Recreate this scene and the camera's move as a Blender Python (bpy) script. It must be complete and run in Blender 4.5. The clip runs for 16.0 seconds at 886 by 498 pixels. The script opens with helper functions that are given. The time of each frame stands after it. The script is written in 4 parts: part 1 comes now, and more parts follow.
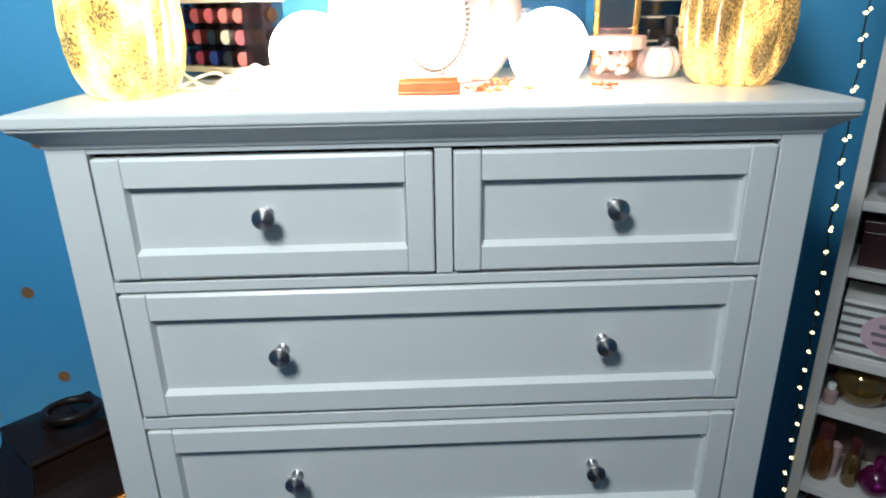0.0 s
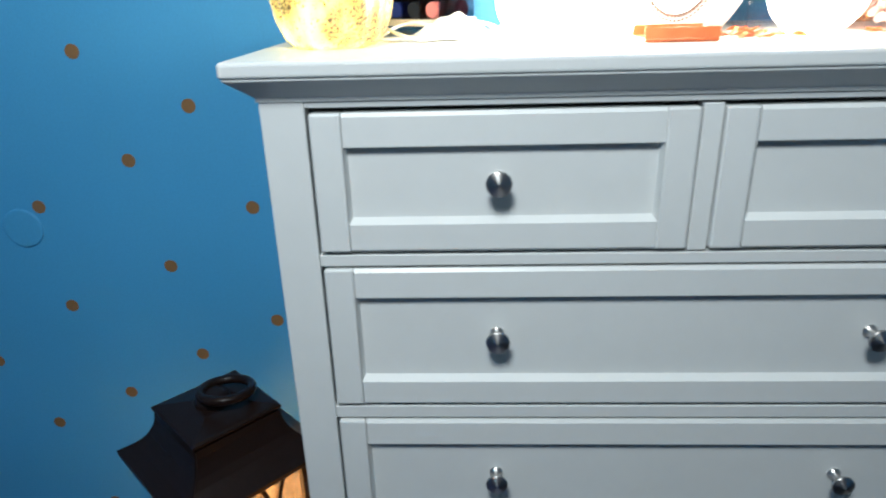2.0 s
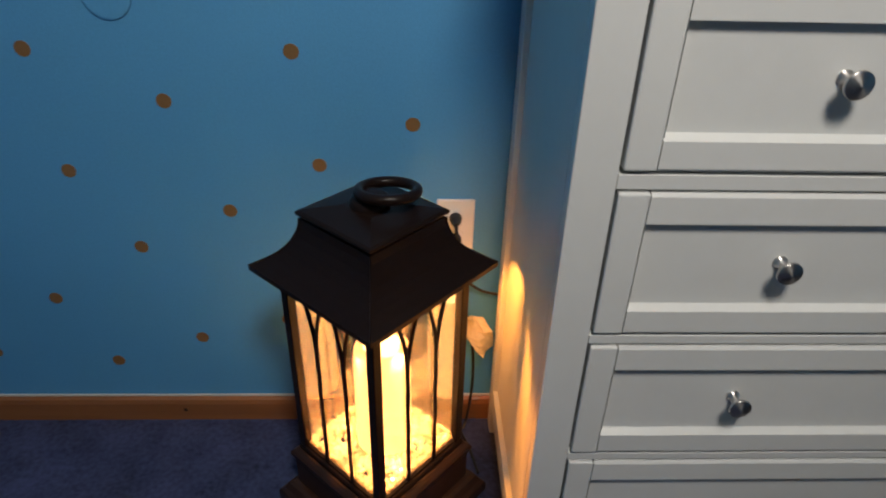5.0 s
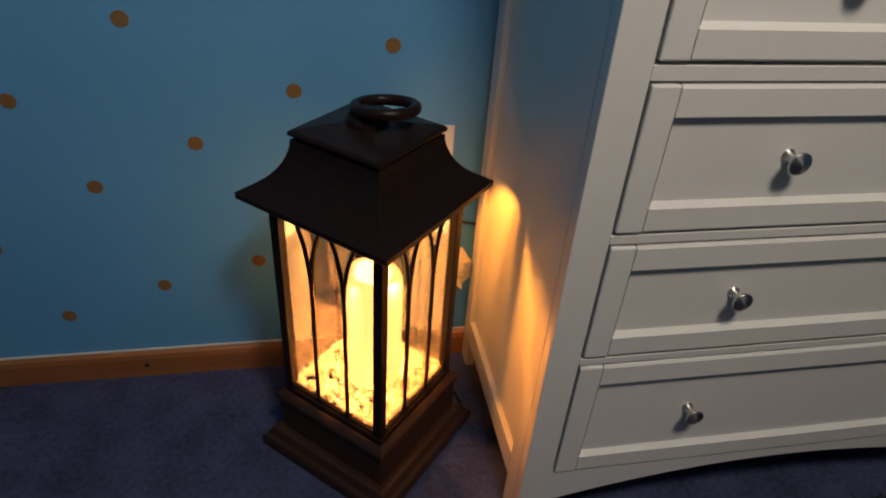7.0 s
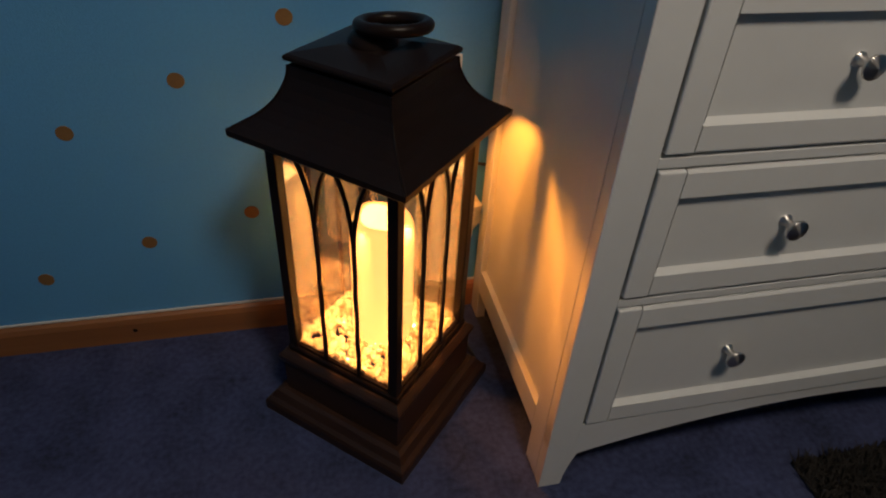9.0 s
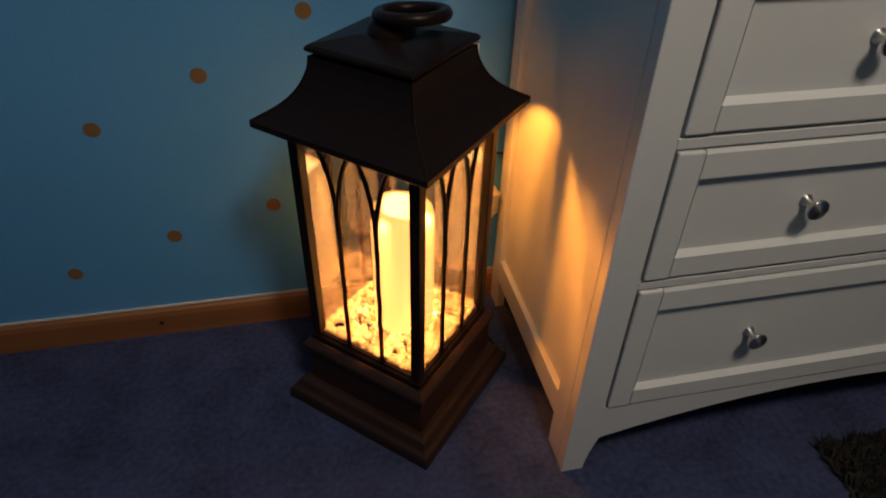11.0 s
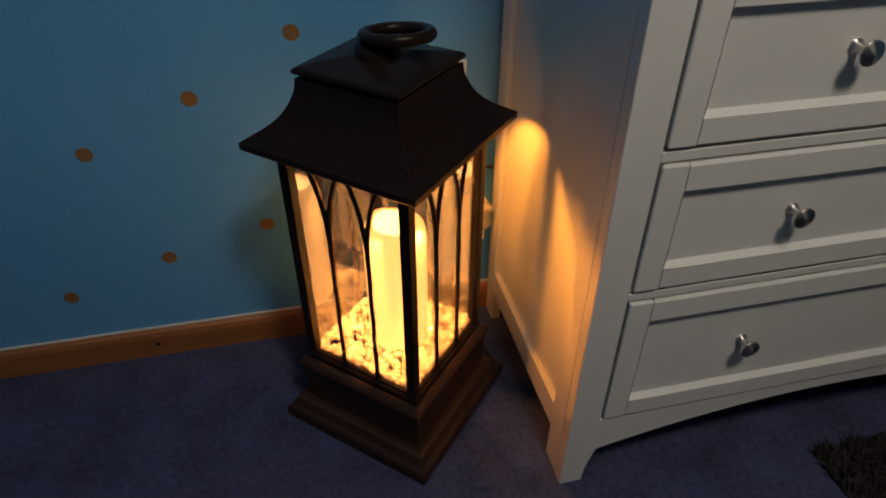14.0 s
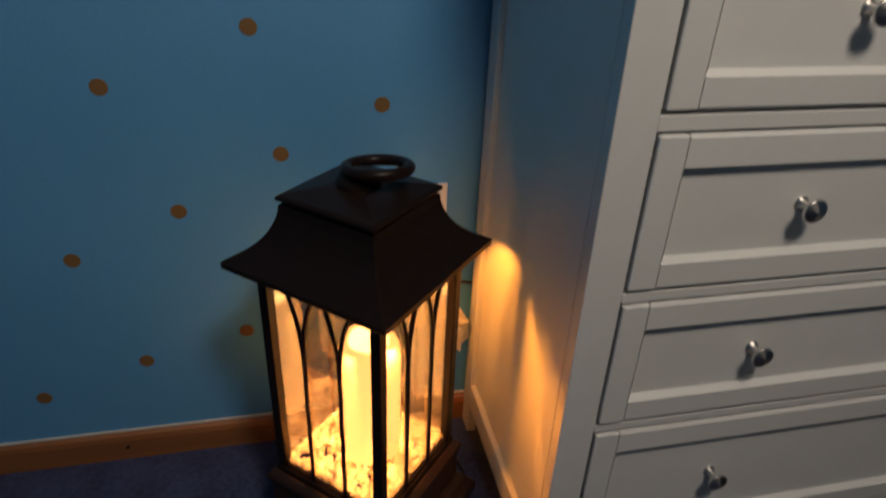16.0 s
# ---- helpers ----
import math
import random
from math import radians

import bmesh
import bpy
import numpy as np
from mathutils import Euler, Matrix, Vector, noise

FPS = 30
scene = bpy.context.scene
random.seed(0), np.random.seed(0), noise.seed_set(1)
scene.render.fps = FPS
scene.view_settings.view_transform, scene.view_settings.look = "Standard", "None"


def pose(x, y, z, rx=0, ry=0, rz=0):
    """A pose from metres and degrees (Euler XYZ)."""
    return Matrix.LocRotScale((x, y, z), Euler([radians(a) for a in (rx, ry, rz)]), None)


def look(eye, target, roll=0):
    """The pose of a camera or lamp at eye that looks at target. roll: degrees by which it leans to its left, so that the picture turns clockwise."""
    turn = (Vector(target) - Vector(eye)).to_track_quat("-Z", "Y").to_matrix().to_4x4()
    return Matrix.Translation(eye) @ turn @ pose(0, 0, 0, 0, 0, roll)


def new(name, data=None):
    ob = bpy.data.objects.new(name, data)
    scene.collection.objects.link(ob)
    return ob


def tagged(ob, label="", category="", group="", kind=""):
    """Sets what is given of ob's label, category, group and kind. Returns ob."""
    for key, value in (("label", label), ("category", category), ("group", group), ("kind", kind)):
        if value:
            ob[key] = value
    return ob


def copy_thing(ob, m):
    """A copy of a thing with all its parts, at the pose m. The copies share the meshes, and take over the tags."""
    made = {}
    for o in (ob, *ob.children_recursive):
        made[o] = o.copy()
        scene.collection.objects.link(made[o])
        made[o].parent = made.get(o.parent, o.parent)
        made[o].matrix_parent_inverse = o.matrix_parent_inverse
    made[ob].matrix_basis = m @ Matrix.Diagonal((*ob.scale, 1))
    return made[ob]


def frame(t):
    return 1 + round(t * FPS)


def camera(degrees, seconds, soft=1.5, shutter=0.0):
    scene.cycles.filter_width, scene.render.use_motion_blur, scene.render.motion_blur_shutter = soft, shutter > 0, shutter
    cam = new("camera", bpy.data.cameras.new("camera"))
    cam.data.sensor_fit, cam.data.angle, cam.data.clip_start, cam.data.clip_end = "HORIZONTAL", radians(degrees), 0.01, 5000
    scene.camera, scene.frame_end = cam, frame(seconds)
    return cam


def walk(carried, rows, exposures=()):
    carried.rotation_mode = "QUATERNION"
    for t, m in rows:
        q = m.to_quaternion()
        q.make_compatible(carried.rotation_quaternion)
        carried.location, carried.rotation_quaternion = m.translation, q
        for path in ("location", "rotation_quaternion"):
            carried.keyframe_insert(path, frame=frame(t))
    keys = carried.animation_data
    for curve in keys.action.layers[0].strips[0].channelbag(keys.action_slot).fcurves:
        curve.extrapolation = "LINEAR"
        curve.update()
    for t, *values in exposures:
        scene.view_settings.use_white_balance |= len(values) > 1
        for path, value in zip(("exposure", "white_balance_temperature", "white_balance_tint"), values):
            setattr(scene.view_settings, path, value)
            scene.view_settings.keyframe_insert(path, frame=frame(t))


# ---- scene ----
cam = camera(68.9, 16.0, soft=2.0, shutter=0.4)
PATH = [
    (0, (0.051, -0.105, 1.343), (0.111, 1.764, 0.633), -0.9),
    (0.5, (0.045, -0.12, 1.339), (0.033, 1.768, 0.679), -1.6),
    (1, (-0.006, -0.101, 1.332), (-0.102, 1.768, 0.628), -2.0),
    (1.5, (-0.092, -0.051, 1.317), (-0.253, 1.804, 0.586), -1.9),
    (2, (-0.173, -0.01, 1.297), (-0.257, 1.841, 0.543), -1.6),
    (2.5, (-0.262, 0.011, 1.265), (-0.431, 1.834, 0.459), -2.7),
    (3, (-0.334, 0.013, 1.233), (-0.62, 1.787, 0.356), -2.4),
    (3.5, (-0.376, 0.022, 1.193), (-0.678, 1.718, 0.176), 0.1),
    (3.7, (-0.4, 0.042, 1.174), (-0.716, 1.725, 0.141), 1.0),
    (5.8, (-0.629, 0.073, 1.049), (-0.315, 1.728, -0.03), 4.1),
    (6, (-0.65, 0.067, 1.039), (-0.316, 1.708, -0.054), 4.9),
    (6.5, (-0.671, 0.061, 1.02), (-0.327, 1.677, -0.106), 4.1),
    (7, (-0.68, 0.062, 1.015), (-0.329, 1.676, -0.113), 4.3),
    (7.5, (-0.689, 0.094, 0.99), (-0.303, 1.704, -0.131), 7.7),
    (8, (-0.705, 0.13, 0.955), (-0.3, 1.72, -0.189), 6.8),
    (8.5, (-0.715, 0.128, 0.936), (-0.342, 1.698, -0.246), 6.6),
    (9, (-0.715, 0.127, 0.934), (-0.317, 1.661, -0.286), 3.6),
    (9.5, (-0.725, 0.122, 0.929), (-0.334, 1.631, -0.323), 3.0),
    (10, (-0.727, 0.114, 0.926), (-0.357, 1.641, -0.312), 2.5),
    (12.5, (-0.721, 0.109, 0.934), (-0.371, 1.658, -0.282), 1.3),
    (13, (-0.718, 0.108, 0.934), (-0.364, 1.67, -0.264), 1.2),
    (13.5, (-0.718, 0.109, 0.936), (-0.362, 1.664, -0.271), 1.0),
    (14, (-0.714, 0.109, 0.94), (-0.36, 1.666, -0.265), 0.2),
    (14.5, (-0.716, 0.108, 0.94), (-0.354, 1.666, -0.261), 0.5),
    (15, (-0.716, 0.109, 0.94), (-0.368, 1.674, -0.254), 0.9),
    (15.5, (-0.71, 0.11, 0.964), (-0.355, 1.715, -0.174), 1.1),
    (16, (-0.687, 0.11, 1.0), (-0.286, 1.803, 0.015), 2.6),
]
EXPOSURES = [(0.0, -0.02, 5350, 1), (1.5, -0.06, 5350, 1), (2.5, -0.12, 5400, 2), (3.7, -0.05, 5450, 3), (5.8, -0.5, 7150, 14), (7.0, -0.62, 7350, 15), (8.5, -0.97, 7300, 14), (15.0, -0.97, 7300, 13), (16.0, -0.93, 7300, 15)]
walk(cam, [(t, look(eye, target, roll)) for t, eye, target, roll in PATH], EXPOSURES)

# ---- world and large lights ----
world = bpy.data.worlds.new("night")
scene.world = world
world.use_nodes = True
world.node_tree.nodes["Background"].inputs[0].default_value = (0.02, 0.025, 0.035, 1)
world.node_tree.nodes["Background"].inputs[1].default_value = 0.3


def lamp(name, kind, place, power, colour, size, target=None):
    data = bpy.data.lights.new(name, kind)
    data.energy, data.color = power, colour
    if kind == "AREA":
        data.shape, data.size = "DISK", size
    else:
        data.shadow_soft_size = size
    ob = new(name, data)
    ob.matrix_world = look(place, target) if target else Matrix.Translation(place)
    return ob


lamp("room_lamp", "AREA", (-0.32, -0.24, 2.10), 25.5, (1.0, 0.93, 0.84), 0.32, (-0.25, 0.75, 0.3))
# added unseen fill spots in the hollow of the lantern's roof: two tilted towards the dresser, the rest down on the
# pebbles
for place, aim, power, wide, blend in (((-0.555, 0.955, 0.555), (-0.382, 0.922, 0.33), 28.0, 78, 0.3), ((-0.600, 0.868, 0.556), (-0.382, 0.690, 0.36), 27.0, 46, 1.0)):
    side_fill = lamp("dresser_side_fill", "SPOT", place, power, (1.0, 0.33, 0.045), 0.013 if blend < 0.5 else 0.038, aim)
    side_fill.data.spot_size, side_fill.data.spot_blend = radians(wide), blend
# eight narrow spots added only to brighten the pebbles
for k in range(8):
    a, reach = radians(45 * k + 2), 0.066 if k % 2 else 0.088
    down = lamp("pebble_fill", "SPOT", (-0.615 + 0.9 * reach * math.cos(a), 0.907 + 0.9 * reach * math.sin(a), 0.560), 190.0, (1.0, 0.47, 0.16), 0.006, (-0.615 + reach * math.cos(a), 0.907 + reach * math.sin(a), 0.15))
    down.data.spot_size, down.data.spot_blend = radians(13.6), 0.3



# ---- materials ----
def material(name, colour, rough=0.5, metal=0.0, vary=0.12, grain=60.0, bump=0.1, bump_scale=None, stretch=(1, 1, 1),
             second=None, patch=4.0, glow=None, glow_power=0.0, coat=0.0, random_hue=0.0):
    """Paint, wood, cloth and metal: two scales of noise in colour and relief."""
    m = bpy.data.materials.new(name)
    m.use_nodes = True
    nt = m.node_tree
    n, l = nt.nodes, nt.links
    b = n["Principled BSDF"]
    b.inputs["Roughness"].default_value, b.inputs["Metallic"].default_value = rough, metal
    b.inputs["Coat Weight"].default_value = coat
    at = n.new("ShaderNodeTexCoord")
    mp = n.new("ShaderNodeMapping")
    mp.inputs["Scale"].default_value = stretch
    l.new(at.outputs["Object"], mp.inputs[0])
    fine = n.new("ShaderNodeTexNoise")
    fine.inputs["Scale"].default_value, fine.inputs["Detail"].default_value = grain, 6
    wide = n.new("ShaderNodeTexNoise")
    wide.inputs["Scale"].default_value, wide.inputs["Detail"].default_value = patch, 3
    l.new(mp.outputs[0], fine.inputs["Vector"])
    l.new(mp.outputs[0], wide.inputs["Vector"])
    mix = n.new("ShaderNodeMix")
    mix.data_type = "RGBA"
    dark = [c * (1 - vary) for c in colour]
    light = second or [min(1, c * (1 + vary)) for c in colour]
    mix.inputs["A"].default_value, mix.inputs["B"].default_value = (*dark, 1), (*light, 1)
    both = n.new("ShaderNodeMath")
    both.operation = "MULTIPLY_ADD"
    both.inputs[1].default_value = 0.5
    half = n.new("ShaderNodeMath")
    half.operation = "MULTIPLY"
    half.inputs[1].default_value = 0.5
    l.new(wide.outputs["Fac"], half.inputs[0])
    l.new(fine.outputs["Fac"], both.inputs[0])
    l.new(half.outputs[0], both.inputs[2])
    span = n.new("ShaderNodeMapRange")
    span.inputs["From Min"].default_value, span.inputs["From Max"].default_value = 0.32, 0.68
    l.new(both.outputs[0], span.inputs["Value"])
    l.new(span.outputs[0], mix.inputs["Factor"])
    out = mix.outputs["Result"]
    if random_hue:
        info = n.new("ShaderNodeObjectInfo")
        hue = n.new("ShaderNodeHueSaturation")
        vr = n.new("ShaderNodeMapRange")
        vr.inputs["To Min"].default_value, vr.inputs["To Max"].default_value = 1 - random_hue, 1 + random_hue
        l.new(info.outputs["Random"], vr.inputs["Value"])
        l.new(vr.outputs[0], hue.inputs["Value"])
        l.new(out, hue.inputs["Color"])
        out = hue.outputs[0]
    l.new(out, b.inputs["Base Color"])
    rr = n.new("ShaderNodeMapRange")
    rr.inputs["To Min"].default_value, rr.inputs["To Max"].default_value = max(0.02, rough - 0.08), min(1, rough + 0.08)
    l.new(wide.outputs["Fac"], rr.inputs["Value"])
    l.new(rr.outputs[0], b.inputs["Roughness"])
    if bump:
        bp = n.new("ShaderNodeBump")
        bp.inputs["Strength"].default_value, bp.inputs["Distance"].default_value = bump, 0.002
        src = fine
        if bump_scale:
            src = n.new("ShaderNodeTexNoise")
            src.inputs["Scale"].default_value, src.inputs["Detail"].default_value = bump_scale, 4
            l.new(mp.outputs[0], src.inputs["Vector"])
        l.new(src.outputs["Fac"], bp.inputs["Height"])
        l.new(bp.outputs[0], b.inputs["Normal"])
    if glow:
        b.inputs["Emission Color"].default_value, b.inputs["Emission Strength"].default_value = (*glow, 1), glow_power
    return m


def glass_material(name, tint, gloss=1.0, rough=0.02, base=0.045):
    """Thin clear pane: lets light straight through, with Fresnel gloss on top."""
    m = bpy.data.materials.new(name)
    m.use_nodes = True
    n, l = m.node_tree.nodes, m.node_tree.links
    n.remove(n["Principled BSDF"])
    thru = n.new("ShaderNodeBsdfTransparent")
    thru.inputs[0].default_value = (*tint, 1)
    shine = n.new("ShaderNodeBsdfGlossy")
    shine.inputs["Roughness"].default_value = rough
    fres = n.new("ShaderNodeLayerWeight")
    fres.inputs["Blend"].default_value = 0.3
    bend = n.new("ShaderNodeMath")
    bend.operation = "POWER"
    bend.inputs[1].default_value = 2.2
    l.new(fres.outputs["Facing"], bend.inputs[0])
    amount = n.new("ShaderNodeMath")
    amount.operation = "MULTIPLY_ADD"
    amount.use_clamp = True
    amount.inputs[1].default_value, amount.inputs[2].default_value = gloss, base
    mix = n.new("ShaderNodeMixShader")
    l.new(bend.outputs[0], amount.inputs[0])
    l.new(amount.outputs[0], mix.inputs[0])
    l.new(thru.outputs[0], mix.inputs[1])
    l.new(shine.outputs[0], mix.inputs[2])
    l.new(mix.outputs[0], n["Material Output"].inputs[0])
    return m


WALL = material("blue_wall_paint", (0.088, 0.325, 0.60), 0.55, vary=0.07, grain=220, bump=0.25, bump_scale=420, patch=2.5)
WHITE_WALL = material("white_wall_paint", (0.7, 0.7, 0.68), 0.7, vary=0.04, grain=150, bump=0.1)
CARPET = material("navy_carpet", (0.016, 0.024, 0.068), 0.95, vary=0.3, grain=95, bump=0.8, bump_scale=300, patch=11, second=(0.054, 0.068, 0.158))
OAK = material("oiled_oak_trim", (0.27, 0.105, 0.035), 0.45, vary=0.3, grain=22, bump=0.15, stretch=(0.12, 1, 2.2), patch=5)
CAULK = material("pale_caulk", (0.55, 0.55, 0.52), 0.6, vary=0.1)
PAINT = material("grey_white_furniture_paint", (0.66, 0.67, 0.655), 0.36, vary=0.025, grain=35, bump=0.05, bump_scale=260, patch=3)
# near-black colour stands in for the shade between the drawers
GAP_SHADE = material("drawer_gap_shade_colour", (0.05, 0.048, 0.045), 0.8)
NICKEL = material("brushed_nickel", (0.60, 0.58, 0.56), 0.38, 1.0, vary=0.12, grain=140, bump=0.03, stretch=(1, 1, 6))
round_about = NICKEL.node_tree.nodes.new("ShaderNodeTangent")
round_about.direction_type, round_about.axis = "RADIAL", "Z"
NICKEL.node_tree.links.new(round_about.outputs[0], NICKEL.node_tree.nodes["Principled BSDF"].inputs["Tangent"])
NICKEL.node_tree.nodes["Principled BSDF"].inputs["Anisotropic"].default_value = 0.7
NICKEL.node_tree.nodes["Principled BSDF"].inputs["Anisotropic Rotation"].default_value = 0.25
BRONZE = material("dark_bronze_plastic", (0.0115, 0.0058, 0.0042), 0.36, vary=0.2, grain=90, bump=0.08, bump_scale=300, patch=6)
BRONZE.node_tree.nodes["Principled BSDF"].inputs["Specular IOR Level"].default_value = 0.2
BRONZE_WOOD = material("dark_brown_moulded_base", (0.034, 0.015, 0.009), 0.42, vary=0.3, grain=30, bump=0.12, stretch=(1, 1, 5), patch=6)
BRONZE_WOOD.node_tree.nodes["Principled BSDF"].inputs["Specular IOR Level"].default_value = 0.3
GLASS = glass_material("lantern_glass", (0.96, 0.96, 0.94), 0.9, 0.02, 0.24)
WAX = material("lit_cream_wax", (0.85, 0.66, 0.36), 0.5, vary=0.05, glow=(1.0, 0.42, 0.125), glow_power=6.4)
WAX_TOP = material("glowing_wax_hollow", (0.95, 0.8, 0.5), 0.5, vary=0.03, glow=(1.0, 0.58, 0.22), glow_power=11.0)
PEBBLE = material("amber_glass_pebbles", (0.50, 0.26, 0.085), 0.14, vary=0.6, grain=110, bump=0.0, patch=85, coat=0.5, second=(0.95, 0.84, 0.62))
def see_through(m, amount, tint):
    """Lets some light soak through a small glassy piece."""
    n, l = m.node_tree.nodes, m.node_tree.links
    soak = n.new("ShaderNodeBsdfTranslucent")
    soak.inputs[0].default_value = (*tint, 1)
    mix = n.new("ShaderNodeMixShader")
    mix.inputs[0].default_value = amount
    l.new(n["Principled BSDF"].outputs[0], mix.inputs[1])
    l.new(soak.outputs[0], mix.inputs[2])
    l.new(mix.outputs[0], n["Material Output"].inputs[0])


see_through(PEBBLE, 0.32, (0.95, 0.74, 0.42))
COPPER = material("copper_dot_vinyl", (0.215, 0.115, 0.042), 0.5, 0.0, vary=0.12, grain=200, bump=0.05)
PLATE = material("white_plastic_plate", (0.8, 0.79, 0.76), 0.35, vary=0.03)
BLACK = material("black_cord_plastic", (0.012, 0.012, 0.013), 0.45, vary=0.2)
TAG = material("cream_paper_tag", (0.86, 0.79, 0.62), 0.7, vary=0.15, grain=90, bump=0.3)


# ---- mesh helpers ----
def part(name, bm, mat, parent=None, label="", smooth=False):
    me = bpy.data.meshes.new(name)
    bmesh.ops.recalc_face_normals(bm, faces=bm.faces)
    bm.to_mesh(me)
    bm.free()
    me.materials.append(mat)
    if smooth:
        for p in me.polygons:
            p.use_smooth = True
        me.set_sharp_from_angle(angle=radians(42))
    ob = new(name, me)
    ob.parent = parent
    if label:
        tagged(ob, label)
    return ob


def thing(name, place, label, category, group="", turn=0.0):
    ob = new(name)
    ob.empty_display_size = 0.05
    ob.matrix_world = pose(*place, 0, 0, turn)
    return tagged(ob, label, category, group)


def box(x0, x1, y0, y1, z0, z1, bevel=0.0, seg=2, bm=None):
    own = bmesh.new()
    bmesh.ops.create_cube(own, size=1, matrix=Matrix.LocRotScale(((x0 + x1) / 2, (y0 + y1) / 2, (z0 + z1) / 2), None, (x1 - x0, y1 - y0, z1 - z0)))
    if bevel:
        bmesh.ops.bevel(own, geom=own.edges[:], offset=bevel, segments=seg, profile=0.5, affect="EDGES")
    if bm is None:
        return own
    me = bpy.data.meshes.new("tmp")
    own.to_mesh(me)
    own.free()
    bm.from_mesh(me)
    bpy.data.meshes.remove(me)
    return bm


def lathe(profile, n=32, bm=None, ribs=0, rib=0.0, at=(0, 0, 0), close=True, spin=0.0):
    """Turned body from (radius, z) pairs; ribs pinch it into lobes."""
    bm = bm or bmesh.new()
    rings = []
    for r, z in profile:
        ring = []
        for k in range(n):
            a = 2 * math.pi * k / n + spin
            rr = r * (1 - rib * (1 - abs(math.cos(ribs * a / 2))) ** 1.5) if ribs else r
            ring.append(bm.verts.new((at[0] + rr * math.cos(a), at[1] + rr * math.sin(a), at[2] + z)))
        rings.append(ring)
    for a, b in zip(rings, rings[1:]):
        for k in range(n):
            bm.faces.new((a[k], a[(k + 1) % n], b[(k + 1) % n], b[k]))
    if close:
        bm.faces.new(rings[0][::-1])
        bm.faces.new(rings[-1])
    return bm


def square_rings(profile):
    """Square-plan body from (half diagonal, z) pairs, corners on the axes."""
    return lathe(profile, 4)


def tube(points, radius, n=8, bm=None, smooth_steps=6, flat=1.0):
    """Round rod along a smooth line through the points."""
    bm = bm or bmesh.new()
    pts = [Vector(p) for p in points]
    line = []
    for i in range(len(pts) - 1):
        p0, p1, p2, p3 = pts[max(i - 1, 0)], pts[i], pts[i + 1], pts[min(i + 2, len(pts) - 1)]
        for k in range(smooth_steps):
            t = k / smooth_steps
            line.append(0.5 * (2 * p1 + (p2 - p0) * t + (2 * p0 - 5 * p1 + 4 * p2 - p3) * t * t + (3 * p1 - p0 - 3 * p2 + p3) * t ** 3))
    line.append(pts[-1])
    rings, side = [], None
    for i, p in enumerate(line):
        ahead = (line[min(i + 1, len(line) - 1)] - line[max(i - 1, 0)]).normalized()
        side = (side - ahead * side.dot(ahead)) if side else ahead.orthogonal()
        side.normalize()
        up = ahead.cross(side)
        rings.append([bm.verts.new(p + radius * (math.cos(a) * side + flat * math.sin(a) * up)) for a in (2 * math.pi * k / n for k in range(n))])
    for a, b in zip(rings, rings[1:]):
        for k in range(n):
            bm.faces.new((a[k], a[(k + 1) % n], b[(k + 1) % n], b[k]))
    bm.faces.new(rings[0][::-1])
    bm.faces.new(rings[-1])
    return bm


def sheet(xs, low, top, y0, y1):
    """Board standing in the xz plane whose lower edge follows low(x)."""
    bm = bmesh.new()
    cols = [[bm.verts.new((x, y, z)) for y, z in ((y0, low(x)), (y0, top), (y1, top), (y1, low(x)))] for x in xs]
    for a, b in zip(cols, cols[1:]):
        for k in range(4):
            bm.faces.new((a[k], b[k], b[(k + 1) % 4], a[(k + 1) % 4]))
    bm.faces.new(cols[0])
    bm.faces.new(cols[-1][::-1])
    return bm


# ---- room ----
YW, WEST, EAST, SOUTH, HIGH = 1.118, -1.80, 1.75, -2.3, 2.4
tagged(part("floor", box(WEST - 0.1, EAST + 0.1, SOUTH - 0.1, YW + 0.1, -0.08, 0), CARPET), "dark navy blue carpet", "floor", kind="structure")
tagged(part("wall_north", box(WEST - 0.1, EAST + 0.1, YW, YW + 0.1, 0, HIGH), WALL), "blue painted wall with copper dots", "wall", kind="structure")
tagged(part("wall_west", box(WEST - 0.1, WEST, SOUTH, YW, 0, HIGH), WALL), "blue painted wall", "wall", kind="structure")
tagged(part("wall_east", box(EAST, EAST + 0.1, SOUTH, YW, 0, HIGH), WALL), "blue painted wall", "wall", kind="structure")
tagged(part("wall_south", box(WEST - 0.1, EAST + 0.1, SOUTH - 0.1, SOUTH, 0, HIGH), WHITE_WALL), "plain pale wall", "wall", kind="structure")
tagged(part("ceiling", box(WEST - 0.1, EAST + 0.1, SOUTH - 0.1, YW + 0.1, HIGH, HIGH + 0.1), WHITE_WALL), "plain white ceiling", "ceiling", kind="structure")


def baseboard():
    bm = bmesh.new()
    prof = [(0, 0), (-0.014, 0), (-0.014, 0.046), (-0.011, 0.056), (-0.006, 0.060), (0, 0.061)]
    ends = [[bm.verts.new((x, YW + y, z)) for y, z in prof] for x in (WEST, EAST)]
    for k in range(len(prof)):
        q = (k + 1) % len(prof)
        bm.faces.new((ends[0][k], ends[1][k], ends[1][q], ends[0][q]))
    bm.faces.new(ends[0])
    bm.faces.new(ends[1][::-1])
    ob = tagged(part("baseboard", bm, OAK), "oiled oak baseboard along the blue wall", "baseboard", kind="structure")
    part("caulk_line", box(WEST, EAST, YW - 0.005, YW - 0.0005, 0.0612, 0.0655, 0.001), CAULK, ob, "pale caulk line")
    nail = lathe([(0.0, 0), (0.004, 0), (0.0045, 0.001), (0.003, 0.002)], 10)
    o = part("nail_head", nail, BRONZE, ob)
    o.matrix_local = pose(-1.057, YW - 0.0135, 0.030, 90)


baseboard()

